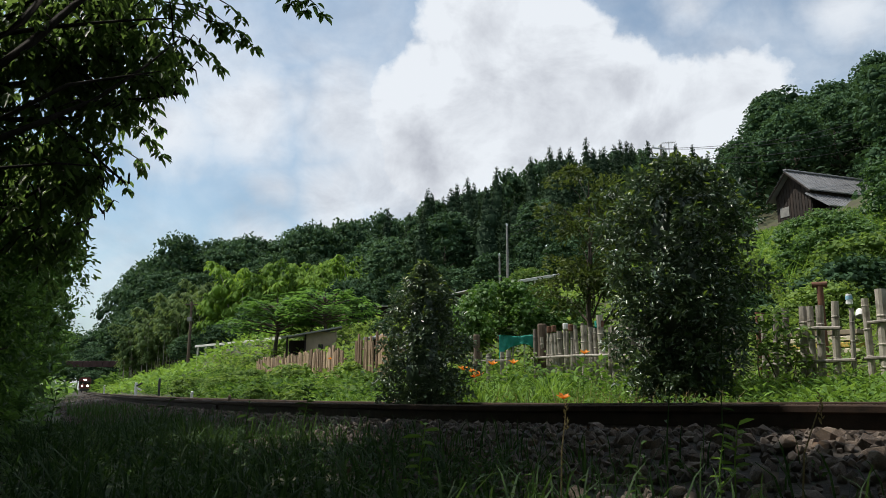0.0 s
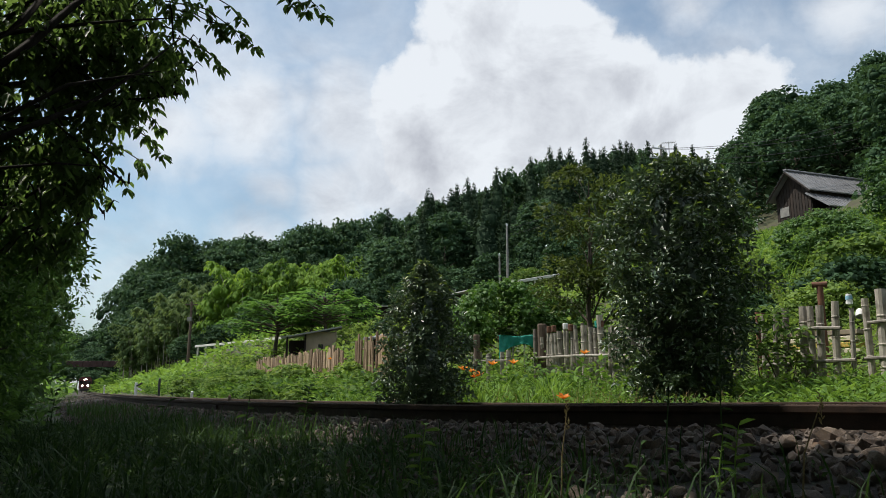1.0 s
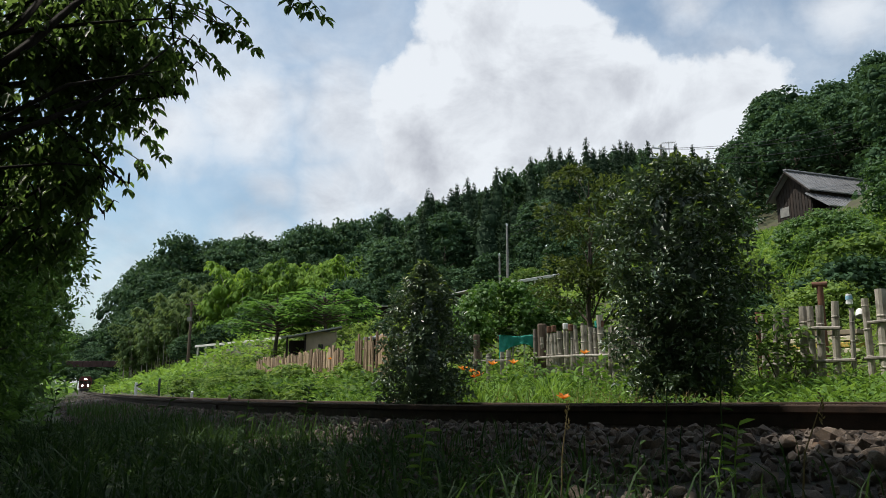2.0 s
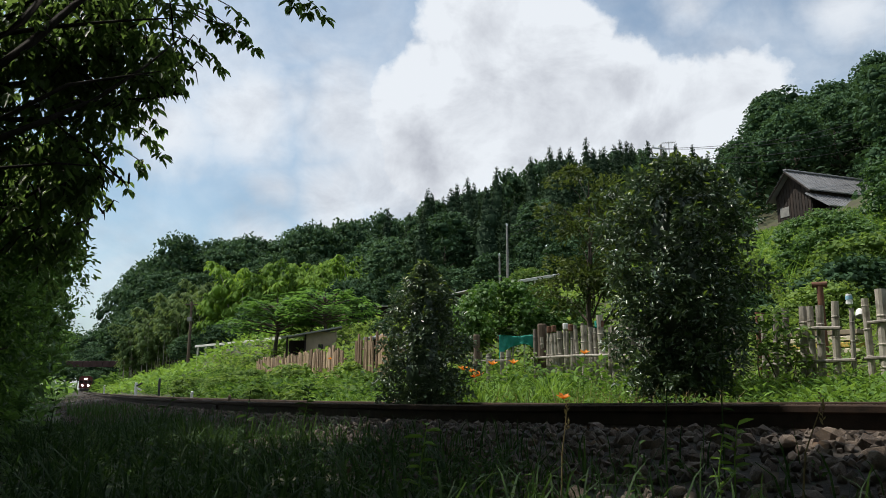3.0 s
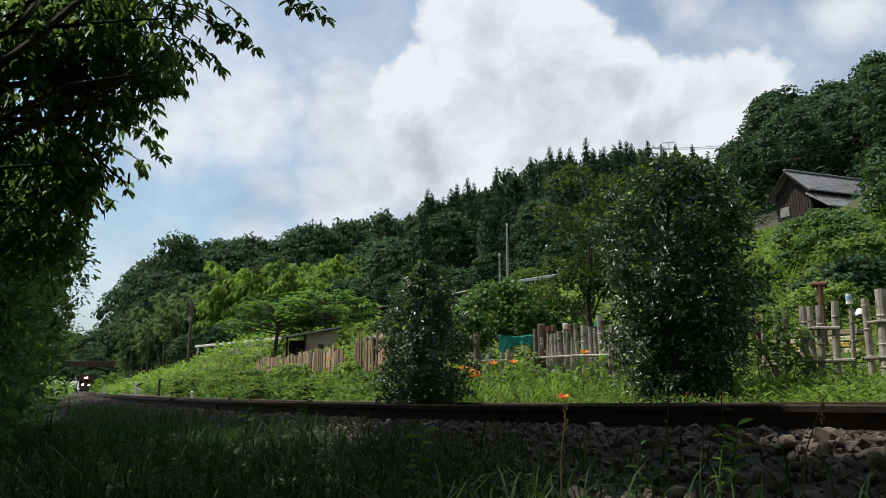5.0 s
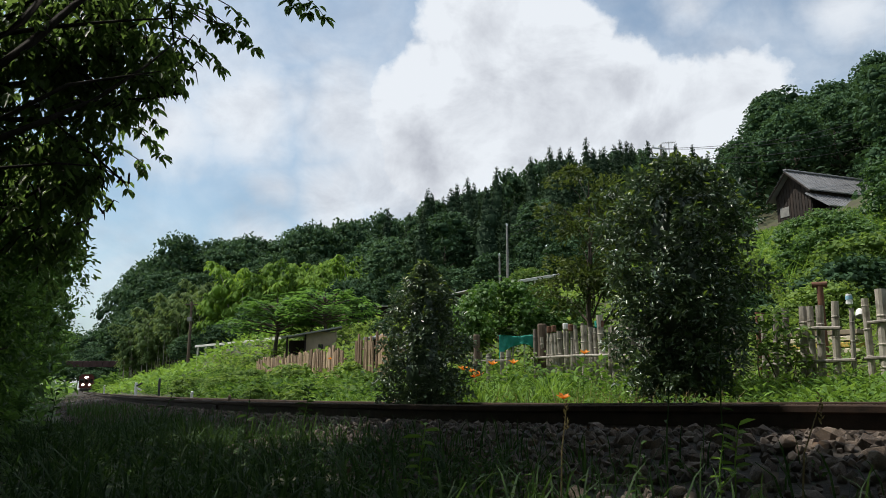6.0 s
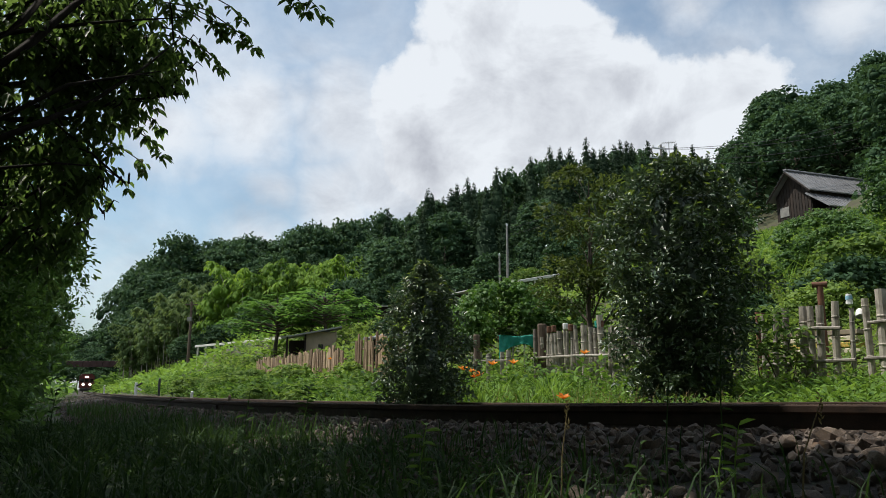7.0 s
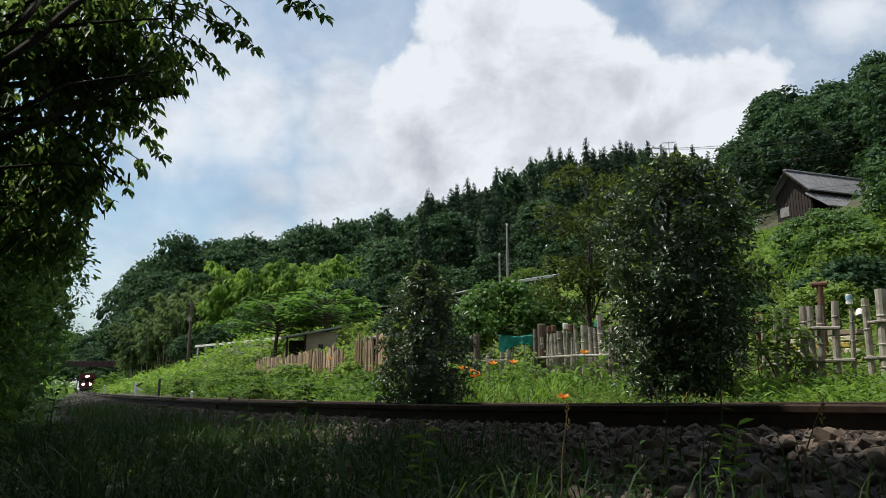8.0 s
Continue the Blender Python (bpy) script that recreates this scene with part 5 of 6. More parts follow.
def build_fences():
    rng = np.random.default_rng(61)
    # the tall open fence nearest the line
    fence = thing("bamboo_fence", "weathered grey bamboo fence with open gaps and horizontal rails", "fence", group="garden fences")
    a, b = Vector((5.75, 6.55)), Vector((4.02, 9.5))
    for s, w, top in ((0.02, 0.09, 1.9), (0.09, 0.08, 2.02), (0.17, 0.10, 1.95), (0.26, 0.09, 1.98), (0.35, 0.11, 2.05), (0.435, 0.075, 1.97), (0.482, 0.062, 1.99), (0.525, 0.112, 2.10), (0.568, 0.078, 2.01),
                      (0.632, 0.056, 1.93), (0.69, 0.085, 2.02), (0.742, 0.09, 1.99), (0.772, 0.075, 1.99), (0.803, 0.115, 2.00), (0.87, 0.085, 2.00), (0.922, 0.07, 1.97), (0.965, 0.07, 1.95)):
        p = a.lerp(b, s)
        fence_post(fence, p.x - 0.04, p.y, top, w, rng, tilt=0.045)
    rusty = Geo().lathe([(0.035, -0.25), (0.035, 0.9), (0.04, 0.92), (0.04, 1.0), (0.03, 1.0)], 10).mesh("post")
    rusty.materials.append(M_PIPE)
    for s, top in ((0.945, 1.97), (0.985, 1.99)):
        p = a.lerp(b, s)
        fence_post(fence, p.x, p.y + 0.08, top, 0.075, rng, rusty)
    for s0, s1, z0, z1 in ((0.0, 0.57, 1.745, 1.735), (0.66, 0.84, 1.70, 1.715), (0.0, 0.59, 1.35, 1.345), (0.62, 1.0, 1.335, 1.30)):
        p, q = a.lerp(b, s0), a.lerp(b, s1)
        o = Vector((-0.055, -0.045))
        fence_rail(fence, p + o, q + o, z0, z1)
    # the close-set fence behind the camellia
    fence = thing("bamboo_fence", "close-set weathered bamboo fence with one horizontal rail", "fence", group="garden fences")
    a, b = Vector((3.9, 9.75)), Vector((1.62, 13.1))
    n = 50
    for i in range(n):
        p = a.lerp(b, (i + rng.uniform(-0.25, 0.25)) / (n - 1))
        big = rng.random() < 0.25
        fence_post(fence, p.x + rng.normal() * 0.015, p.y + rng.normal() * 0.015, 1.99 + rng.normal() * 0.06 + (0.05 if big else 0), 0.105 if big else rng.uniform(0.055, 0.08), rng, lean=0.03)
    fence_post(fence, 1.73, 12.9, 2.14, 0.09, rng, DARK_POST)
    fence_rail(fence, (3.84, 9.70), (2.7, 11.3), 1.50, 1.52)
    fence_rail(fence, (2.74, 11.28), (1.54, 13.02), 1.53, 1.55)
    # short stumps of fence past the green net
    fence = thing("bamboo_fence", "low broken bamboo fence with a dark timber post", "fence", group="garden fences")
    for s, top, w in ((0.0, 1.74, 0.09), (0.16, 1.72, 0.08), (0.55, 1.7, 0.11), (0.8, 1.76, 0.10), (1.0, 1.74, 0.07)):
        p = Vector((1.22, 14.0)).lerp(Vector((0.62, 15.2)), s)
        fence_post(fence, p.x, p.y, top, w, rng)
    fence_post(fence, 0.70, 14.9, 2.1, 0.075, rng, DARK_POST)
    fence_rail(fence, (1.2, 13.9), (0.55, 15.1), 1.55, 1.57, 0.014)
    # plank fences further along
    for (ax, ay, at_), (bx, by, bt), n, label, w in (((-1.45, 19.3, 2.46), (-2.40, 20.6, 2.46), 13, "tall fence of grey-brown split planks", 0.12),
                                                 ((-2.98, 22.1, 2.27), (-8.1, 32.5, 2.28), 62, "long sun-bleached brown plank fence on the bank", 0.15)):
        fence = thing("plank_fence", label, "fence", group="garden fences")
        t = Vector((bx - ax, by - ay, 0)).normalized()
        for i in range(n):
            s = i / (n - 1)
            x, y = ax + (bx - ax) * s, ay + (by - ay) * s
            z = land_z(x, y) - 0.02
            ob = new("plank", PLANK)
            ob.parent = fence
            top = at_ + (bt - at_) * s + rng.normal() * 0.06
            ob.matrix_basis = Matrix.LocRotScale((x, y, z), (t.to_track_quat("X", "Z").to_matrix() @ Matrix.Rotation(rng.normal() * 0.05, 3, "Y")).to_euler(), Vector((w * rng.uniform(0.6, 1.05), 0.25, top - z)))
        fence_rail(fence, (ax + 0.1, ay + 0.1), (bx + 0.1, by + 0.1), at_ - 0.35, bt - 0.35, 0.03, M_PLANK)


build_fences()


def vine(x, y, low, high, spread, count, seed, leaf=0.085):
    """A climber on the fence: two twisting stems and broad leaves held out on all sides."""
    rng = np.random.default_rng(seed)
    z = land_z(x, y)
    ob = thing("fence_vine", "leafy green vine climbing on the bamboo fence", "climber", pose(x, y, z), "vines on the fence")
    for k in range(2):
        t = np.linspace(0, 1, 9)
        line = np.stack([spread * 0.35 * np.sin(5 * t + 2 * k + seed), 0.06 * np.cos(7 * t + k), -0.05 + (high - z + 0.05) * t], 1)
        part("stem", Geo().tube([Vector(q) for q in line], [0.008] * 5 + [0.006, 0.005, 0.004, 0.002], 5), M_BARK, ob)
    h = rng.uniform(low - z, high - z, count)
    p = np.stack([rng.normal(size=count) * spread * 0.5, rng.normal(size=count) * 0.12 - 0.05, h], 1)
    a = rng.uniform(0, 6.28, count)
    al = np.stack([np.cos(a), np.sin(a) - 0.5, rng.uniform(-0.7, 0.3, count)], 1)
    up = np.array([0, -0.3, 1.0]) + rng.normal(size=(count, 3)) * 0.3
    k = leaf * rng.uniform(0.6, 1.2, count)
    tagged(part("foliage", leaves("foliage", p, al, up, k, k * 0.55, True), M_BRIGHT, ob), kind="stuff")
    return ob


def build_vines():
    vine(3.90, 9.0, 1.30, 2.0, 0.36, 300, 1, 0.10)
    vine(4.15, 8.8, 1.0, 1.75, 0.22, 150, 2, 0.095)
    vine(4.95, 7.75, 1.30, 1.75, 0.12, 40, 3, 0.07)
    vine(5.30, 7.10, 0.95, 1.45, 0.20, 60, 4)
    vine(1.55, 12.9, 1.0, 1.7, 0.25, 90, 5)


build_vines()

# ---- garden things ----


def ground_at(x, y, turn=0):
    return pose(x, y, land_z(x, y), 0, 0, turn)


def build_garden_things():
    rng = np.random.default_rng(9)
    # stove pipe
    pipe = thing("stove_pipe", "rusty brown stove pipe with a flat cowl", "pipe", ground_at(5.15, 10.0))
    h = 2.45 - land_z(5.15, 10)
    part("flue", Geo().lathe([(0.042, -0.1), (0.042, h * 0.5), (0.047, h * 0.5 + 0.01), (0.047, h * 0.5 + 0.05), (0.042, h * 0.5 + 0.06), (0.042, h - 0.06)], 14), M_PIPE, pipe)
    part("cowl", Geo().tube([(-0.085, 0.04, h - 0.03), (0.085, -0.04, h - 0.03)], 0.04, 12), M_PIPE, pipe)
    # cups and tins put over the post ends
    cup = [(0.030, 0), (0.034, 0.012), (0.038, 0.10), (0.040, 0.115), (0.037, 0.115), (0.033, 0.02)]
    a, b = Vector((5.75, 6.55)), Vector((4.02, 9.5))
    p = a.lerp(b, 0.632)
    glass_cup = thing("upturned_cup", "white and blue glass cup upturned on a fence post", "cup", pose(p.x, p.y, 2.085, 180), "cups on the fence")
    part("cup_body", Geo().lathe([(r * 0.95, z) for r, z in cup], 16), M_WHITE, glass_cup)
    part("cup_band", Geo().lathe([(0.0360, 0.02), (0.0385, 0.06), (0.0385, 0.065), (0.0360, 0.025)], 16), M_PALE_BLUE, glass_cup, "pale blue band")
    p = a.lerp(b, 0.60)
    single("tilted_cup", Geo().lathe([(0.02, 0), (0.036, 0.02), (0.046, 0.07), (0.045, 0.11), (0.042, 0.11), (0.03, 0.03)], 16), M_WHITE, "white plastic cup tilted on the fence", "cup", pose(p.x, p.y, 1.90, 30, 200, 0), "cups on the fence")
    p = a.lerp(b, 0.482)
    tin = thing("blue_tin", "blue and white drinks tin upturned on a post", "tin", pose(p.x, p.y, 1.96), "cups on the fence")
    part("tin_body", Geo().lathe([(0.028, 0), (0.033, 0.006), (0.033, 0.115), (0.028, 0.123)], 16), M_BLUE, tin)
    part("tin_rim", Geo().lathe([(0.0335, 0.085), (0.0345, 0.09), (0.0345, 0.105), (0.0335, 0.11)], 16), M_WHITE, tin, "pale band")
    a, b = Vector((3.9, 9.75)), Vector((1.62, 13.1))
    for s, z, m, label in ((0.80, 2.0, M_WHITE, "small white cup on a bamboo post"), (0.87, 1.98, M_PIPE, "rusty tin on a bamboo post"), (0.90, 1.97, M_PIPE, "rusty tin on a bamboo post"), (0.77, 1.97, M_PIPE, "rusty tin on a bamboo post"), (0.62, 1.98, M_NET, "green tin on a bamboo post"), (0.60, 1.98, M_PIPE, "rusty tin on a bamboo post")):
        p = a.lerp(b, s)
        single("post_tin", Geo().lathe([(0.036, 0.0), (0.042, 0.01), (0.042, 0.10), (0.036, 0.11)], 12), m, label, "tin", pose(p.x - 0.02, p.y - 0.02, z, 0, 0, 30 * s), "cups on the fence")
    # green net over bean poles
    net = thing("garden_net", "teal green garden net draped over bean poles", "net", pose(1.45, 14.4, land_z(1.45, 14.4)))
    top = 2.06 - land_z(1.45, 14.4)
    xs, zs = np.linspace(-0.36, 0.36, 22), np.linspace(0, 1, 16)
    v, f = [], []
    for j, t in enumerate(zs):
        for i, x in enumerate(xs):
            fold_ = 0.022 * math.sin(x * 38 + 3 * t) * (0.3 + t) + 0.015 * math.sin(x * 17 - 4 * t)
            edge = 0.09 * (1 + math.sin(x * 9 + 1.0)) * t + 0.18 * t * (x > -0.26)
            v.append((x, fold_, top - 0.03 * math.cos(x * 6) ** 2 - t * (0.48 - edge)))
    for j in range(15):
        for i in range(21):
            q = j * 22 + i
            f.append((q, q + 1, q + 23, q + 22))
    me = quads("netting", v, f, True)
    ob = part("netting", me, M_NET, net)
    ob.modifiers.new("thickness", "SOLIDIFY").thickness = 0.006
    me2 = quads("net_top", [(x, y + 0.02 * math.sin(9 * x), top - 0.03 * math.cos(x * 6) ** 2 + 0.03 * (y / 0.5)) for y in (0.0, 0.25, 0.5) for x in xs], [(j * 22 + i, j * 22 + i + 1, (j + 1) * 22 + i + 1, (j + 1) * 22 + i) for j in range(2) for i in range(21)], True)
    ob = part("net_top", me2, M_NET, net)
    ob.modifiers.new("thickness", "SOLIDIFY").thickness = 0.006
    for x in (-0.34, -0.1, 0.12, 0.34):
        part("bean_pole", Geo().tube([(x, 0.03, -0.1), (x + 0.01, 0.03, top - 0.02)], 0.012, 6), M_BAMBOO, net)
    # stacked timber behind the open fence
    stack = thing("timber_stack", "stack of cream and yellow boards on trestles behind the fence", "timber", ground_at(5.45, 10.7, -58))
    h = 1.50 - land_z(5.45, 10.7)
    for x in (-0.4, 0.4):
        part("trestle", Geo().box(x - 0.04, -0.2, -0.05, x + 0.04, 0.2, h, None, 0.006), M_PLANK, stack)
    for k in range(4):
        o = rng.uniform(-0.08, 0.08)
        part("board", Geo().box(-0.6 + o, -0.18, h + 0.002 + k * 0.085, 0.6 + o, 0.18, h + 0.068 + k * 0.085, None, 0.006), (M_CREAM, M_YELLOW, M_CREAM, M_TANWALL)[k], stack)


build_garden_things()


def daylily(x, y, flowers, seed, strap=26, tall=0.42):
    """A clump of strap leaves with orange trumpets on stalks. flowers: (dx, dy, height)."""
    rng = np.random.default_rng(seed)
    ob = thing("daylily", "orange daylily clump with arching strap leaves", "flower", ground_at(x, y), "daylilies")
    at = np.column_stack([rng.normal(size=(strap, 2)) * 0.06, np.full(strap, -0.02)])
    part("strap_leaves", blades("strap_leaves", at, rng.uniform(0.6, 1.1, strap) * tall, rng.uniform(0.016, 0.026, strap), rng.uniform(0.3, 0.9, strap), rng), M_WEED, ob)
    for dx, dy, h in flowers:
        part("stalk", Geo().tube([(dx * 0.3, dy * 0.3, 0), (dx * 0.7, dy * 0.7, h * 0.6), (dx, dy, h - 0.03)], [0.005, 0.004, 0.003], 5), M_WEED, ob)
        a = np.arange(6) * math.pi / 3 + rng.uniform(0, 1)
        c = np.tile(np.array([[dx, dy, h - 0.03]]), (6, 1))
        al = np.stack([np.cos(a), np.sin(a) - 0.6, 0.8 + 0 * a], 1)
        up = np.stack([-np.cos(a), -np.sin(a), 0.9 + 0 * a], 1)
        part("bloom", leaves("bloom", c, al, up, np.full(6, 0.082), np.full(6, 0.043), True, 0.15), M_PETAL, ob, "orange six-petalled bloom")
    return ob


def build_daylilies():
    daylily(1.05, 6.75, [(0.02, -0.05, 0.22)], 1, 14, 0.25)
    daylily(0.34, 8.9, [(0.0, 0, 0.57), (0.09, 0.03, 0.53), (-0.10, 0.05, 0.60), (0.03, 0.0, 0.50)], 2, 60, 0.56)
    daylily(0.66, 9.0, [(0.20, 0.1, 0.68), (-0.06, 0, 0.66)], 3, 60, 0.58)
    daylily(1.25, 8.8, [], 4, 70, 0.62)
    daylily(1.65, 9.0, [(0.06, 0, 0.72)], 5, 26, 0.45)
    daylily(0.95, 8.2, [], 6, 60, 0.5)
    daylily(0.45, 8.0, [], 7, 34, 0.4)
    daylily(-2.65, 17.5, [(0, 0, 0.95)], 8, 20, 0.6)


build_daylilies()

# ---- buildings on the slope ----


def slab(g, pts, thick):
    """A roof sheet: a quad with thickness."""
    base = len(g.v)
    p = [Vector(q) for q in pts]
    n = (p[1] - p[0]).cross(p[3] - p[0]).normalized()
    for q in p:
        g.v.append(q)
    for q in p:
        g.v.append(q - n * thick)
    g.f += [(base, base + 1, base + 2, base + 3), (base + 7, base + 6, base + 5, base + 4)]
    for k in range(4):
        s = (k + 1) % 4
        g.f.append((base + s, base + k, base + 4 + k, base + 4 + s))
    return g


def build_farmhouse():
    """Dark timber storehouse with a two-tier metal roof, gable towards the line."""
    z = 13.2
    house = thing("storehouse", "dark timber storehouse with a two-tier grey metal roof", "house", pose(26.9, 55, z, 0, 0, 20))
    L_, ridge, e1, e2 = 8.4, 4.45, 2.75, 1.55
    fr, bk, fr2 = -1.75, 1.6, -3.3
    wall = Geo()
    wall.v += [Vector(p) for p in ((0, bk, -2), (0, fr, -2), (0, fr, e1), (0, -0.02, ridge - 0.12), (0, bk, e1), (L_, bk, -2), (L_, fr, -2), (L_, fr, e1), (L_, -0.02, ridge - 0.12), (L_, bk, e1))]
    wall.f += [(4, 3, 2, 1, 0), (5, 6, 7, 8, 9), (1, 2, 7, 6), (0, 5, 9, 4), (0, 1, 6, 5), (2, 3, 8, 7), (3, 4, 9, 8)]
    w = part("wall", wall, M_DARKWOOD, house)
    n = 12
    for i in range(n):
        y = fr + (bk - fr) * (i + 0.5) / n
        hi = ridge - 0.2 - abs(y) * (ridge - e1) / (-fr if y < 0 else bk) - 0.05
        part("board", Geo().box(-0.05, y - 0.12, -1.9, -0.004, y + 0.12, hi, None, 0.008), M_DARKWOOD, w)
    for i in range(28):
        x = 0.15 + i * 0.30
        part("board", Geo().box(x - 0.13, fr - 0.05, -1.9, x + 0.13, fr - 0.004, e1 - 0.1, None, 0.008), M_DARKWOOD, w)
    part("window", Geo().box(-0.09, 0.35, 1.0, -0.055, 1.25, 1.75, None, 0.01), M_POLE, house, "grey boarded window")
    o = 0.55
    def tier(name, y0, z0, y1, z1, seams):
        r = part(name, slab(Geo(), ((-o, y1, z1), (L_ + o, y1, z1), (L_ + o, y0, z0), (-o, y0, z0)), 0.09), M_ROOF, house)
        for i in range(seams):
            x = -o + 0.05 + i * (L_ + 2 * o - 0.1) / (seams - 1)
            part("seam", Geo().tube([(x, y1, z1 + 0.03), (x, y0, z0 + 0.03)], 0.022, 4), M_ROOF, r)
        return r
    tier("upper_roof", 0, ridge, fr - 0.45, e1 - 0.30, 22)
    part("rear_roof", slab(Geo(), ((-o, 0, ridge), (L_ + o, 0, ridge), (L_ + o, bk + 0.5, e1 - 0.30), (-o, bk + 0.5, e1 - 0.30)), 0.09), M_ROOF, house)
    part("ridge_cap", Geo().box(-o - 0.05, -0.16, ridge - 0.02, L_ + o + 0.05, 0.16, ridge + 0.12, None, 0.04), M_ROOF, house)
    tier("lower_roof", fr - 0.02, e2 + 0.72, fr2 - 0.5, e2 - 0.70, 22)
    part("lean_to", Geo().box(0.1, fr2, -2, L_ - 0.1, fr - 0.06, e2 - 0.62, None, 0.02), M_DARKWOOD, house, "boarded lean-to")
    for y0, z0, y1, z1 in ((0, ridge - 0.09, fr - 0.45, e1 - 0.39), (0, ridge - 0.09, bk + 0.5, e1 - 0.39)):
        part("barge_board", Geo().tube([(-o, y0, z0 - 0.06), (-o, y1, z1 - 0.06)], 0.08, 4), M_DARKWOOD, house)


def small_shed(x, y, turn, w, d, h, rise, label, wall_mat, sink=0.3, z=None, roof_mat=None):
    """A shed with one pitched metal sheet roof, an open dark bay and a boarded wall."""
    g0 = land_z(x, y) if z is None else z
    shed = thing("garden_shed", label, "shed", pose(x, y, g0, 0, 0, turn), "garden sheds")
    part("wall", Geo().box(-w * 0.12, -d / 2, -sink, w / 2, -d / 2 + 0.06, h + rise * 0.5, None, 0.01), wall_mat, shed)
    part("wall", Geo().box(w / 2 - 0.05, -d / 2 + 0.062, -sink, w / 2, d / 2, h + rise * 0.8, None, 0.01), wall_mat, shed)
    part("wall", Geo().box(-w / 2, d / 2 - 0.06, -sink, w / 2 - 0.052, d / 2, h, None, 0.01), M_DARKWOOD, shed)
    part("window", Geo().box(w * 0.14, -d / 2 - 0.02, h * 0.5, w * 0.24, -d / 2 - 0.003, h * 0.8, None, 0.004), M_DARK, shed)
    for px in (-w / 2 + 0.05, -w * 0.12):
        part("post", Geo().box(px - 0.04, -d / 2 - 0.02, -sink, px + 0.04, -d / 2 - 0.1, h + rise * (px / w + 0.5) * 0.9, None, 0.008), M_DARKWOOD, shed)
    o = 0.22
    roof = part("roof", slab(Geo(), ((-w / 2 - o, -d / 2 - 0.3, h), (w / 2 + o, -d / 2 - 0.3, h + rise), (w / 2 + o, d / 2 + o, h + rise + 0.12), (-w / 2 - o, d / 2 + o, h + 0.12)), 0.06), roof_mat or M_ROOF, shed)
    for i in range(9):
        x_ = -w / 2 - o + 0.06 + i * (w + 2 * o - 0.12) / 8
        z_ = h + rise * i / 8
        part("seam", Geo().tube([(x_, -d / 2 - 0.3, z_ + 0.02), (x_, d / 2 + o, z_ + 0.14)], 0.018, 4), M_ROOF, roof)


def build_buildings():
    build_farmhouse()
    small_shed(-6.0, 34, 8, 2.2, 2.0, 1.45, 0.5, "tan-walled garden shed with a sloping tin roof", M_TANWALL, z=1.85, sink=1.0)
    small_shed(-1.7, 22.8, 10, 1.0, 1.0, 1.05, 0.22, "low shed with a grey tin roof behind planks", M_PLANK)
    small_shed(-4.4, 55, 0, 2.4, 2.6, 1.5, 0.0, "small dark shed with a pale metal roof on the slope", M_DARKWOOD, roof_mat=M_CONCRETE)
    small_shed(2.3, 51, 20, 2.2, 2.6, 1.1, 0.25, "small shed with a pale metal roof on the slope", M_TANWALL, roof_mat=M_CONCRETE)
    # guard walls and rails of the lane on the slope
    for a, b, posts, label in (((-20.2, 60.5, 4.50), (-9.3, 45.0, 4.15), 9, "long pale concrete guard rail along the lane"), ((4.1, 40, 6.85), (7.0, 40.3, 7.35), 4, "pale metal guard rail beside the sloping lane"), ((19.2, 47.5, 11.6), (21.0, 47, 12.0), 3, "pale pipe lying beside the storehouse path")):
        rail = thing("guard_rail", label, "guard rail", group="lane guard rails")
        pa, pb = Vector(a), Vector(b)
        t = (pb - pa).normalized()
        rot = t.to_track_quat("X", "Z").to_matrix().to_4x4()
        part("beam", Geo().box(0, -0.03, -0.085, (pb - pa).length, 0.03, 0.085, Matrix.Translation(pa) @ rot, 0.02), M_CONCRETE, rail)
        for i in range(posts):
            p = pa.lerp(pb, (i + 0.3) / posts)
            zz = land_z(p.x, p.y + 0.1)
            part("post", Geo().box(p.x - 0.06, p.y + 0.05, min(zz - 0.2, p.z - 0.3), p.x + 0.06, p.y + 0.16, p.z + 0.05, None, 0.01), M_CONCRETE, rail)


build_buildings()


def cable(g, a, b, sag, r=0.012):
    a, b = Vector(a), Vector(b)
    g.tube([a.lerp(b, t) - Vector((0, 0, sag * 4 * t * (1 - t))) for t in np.linspace(0, 1, 13)], r, 4)


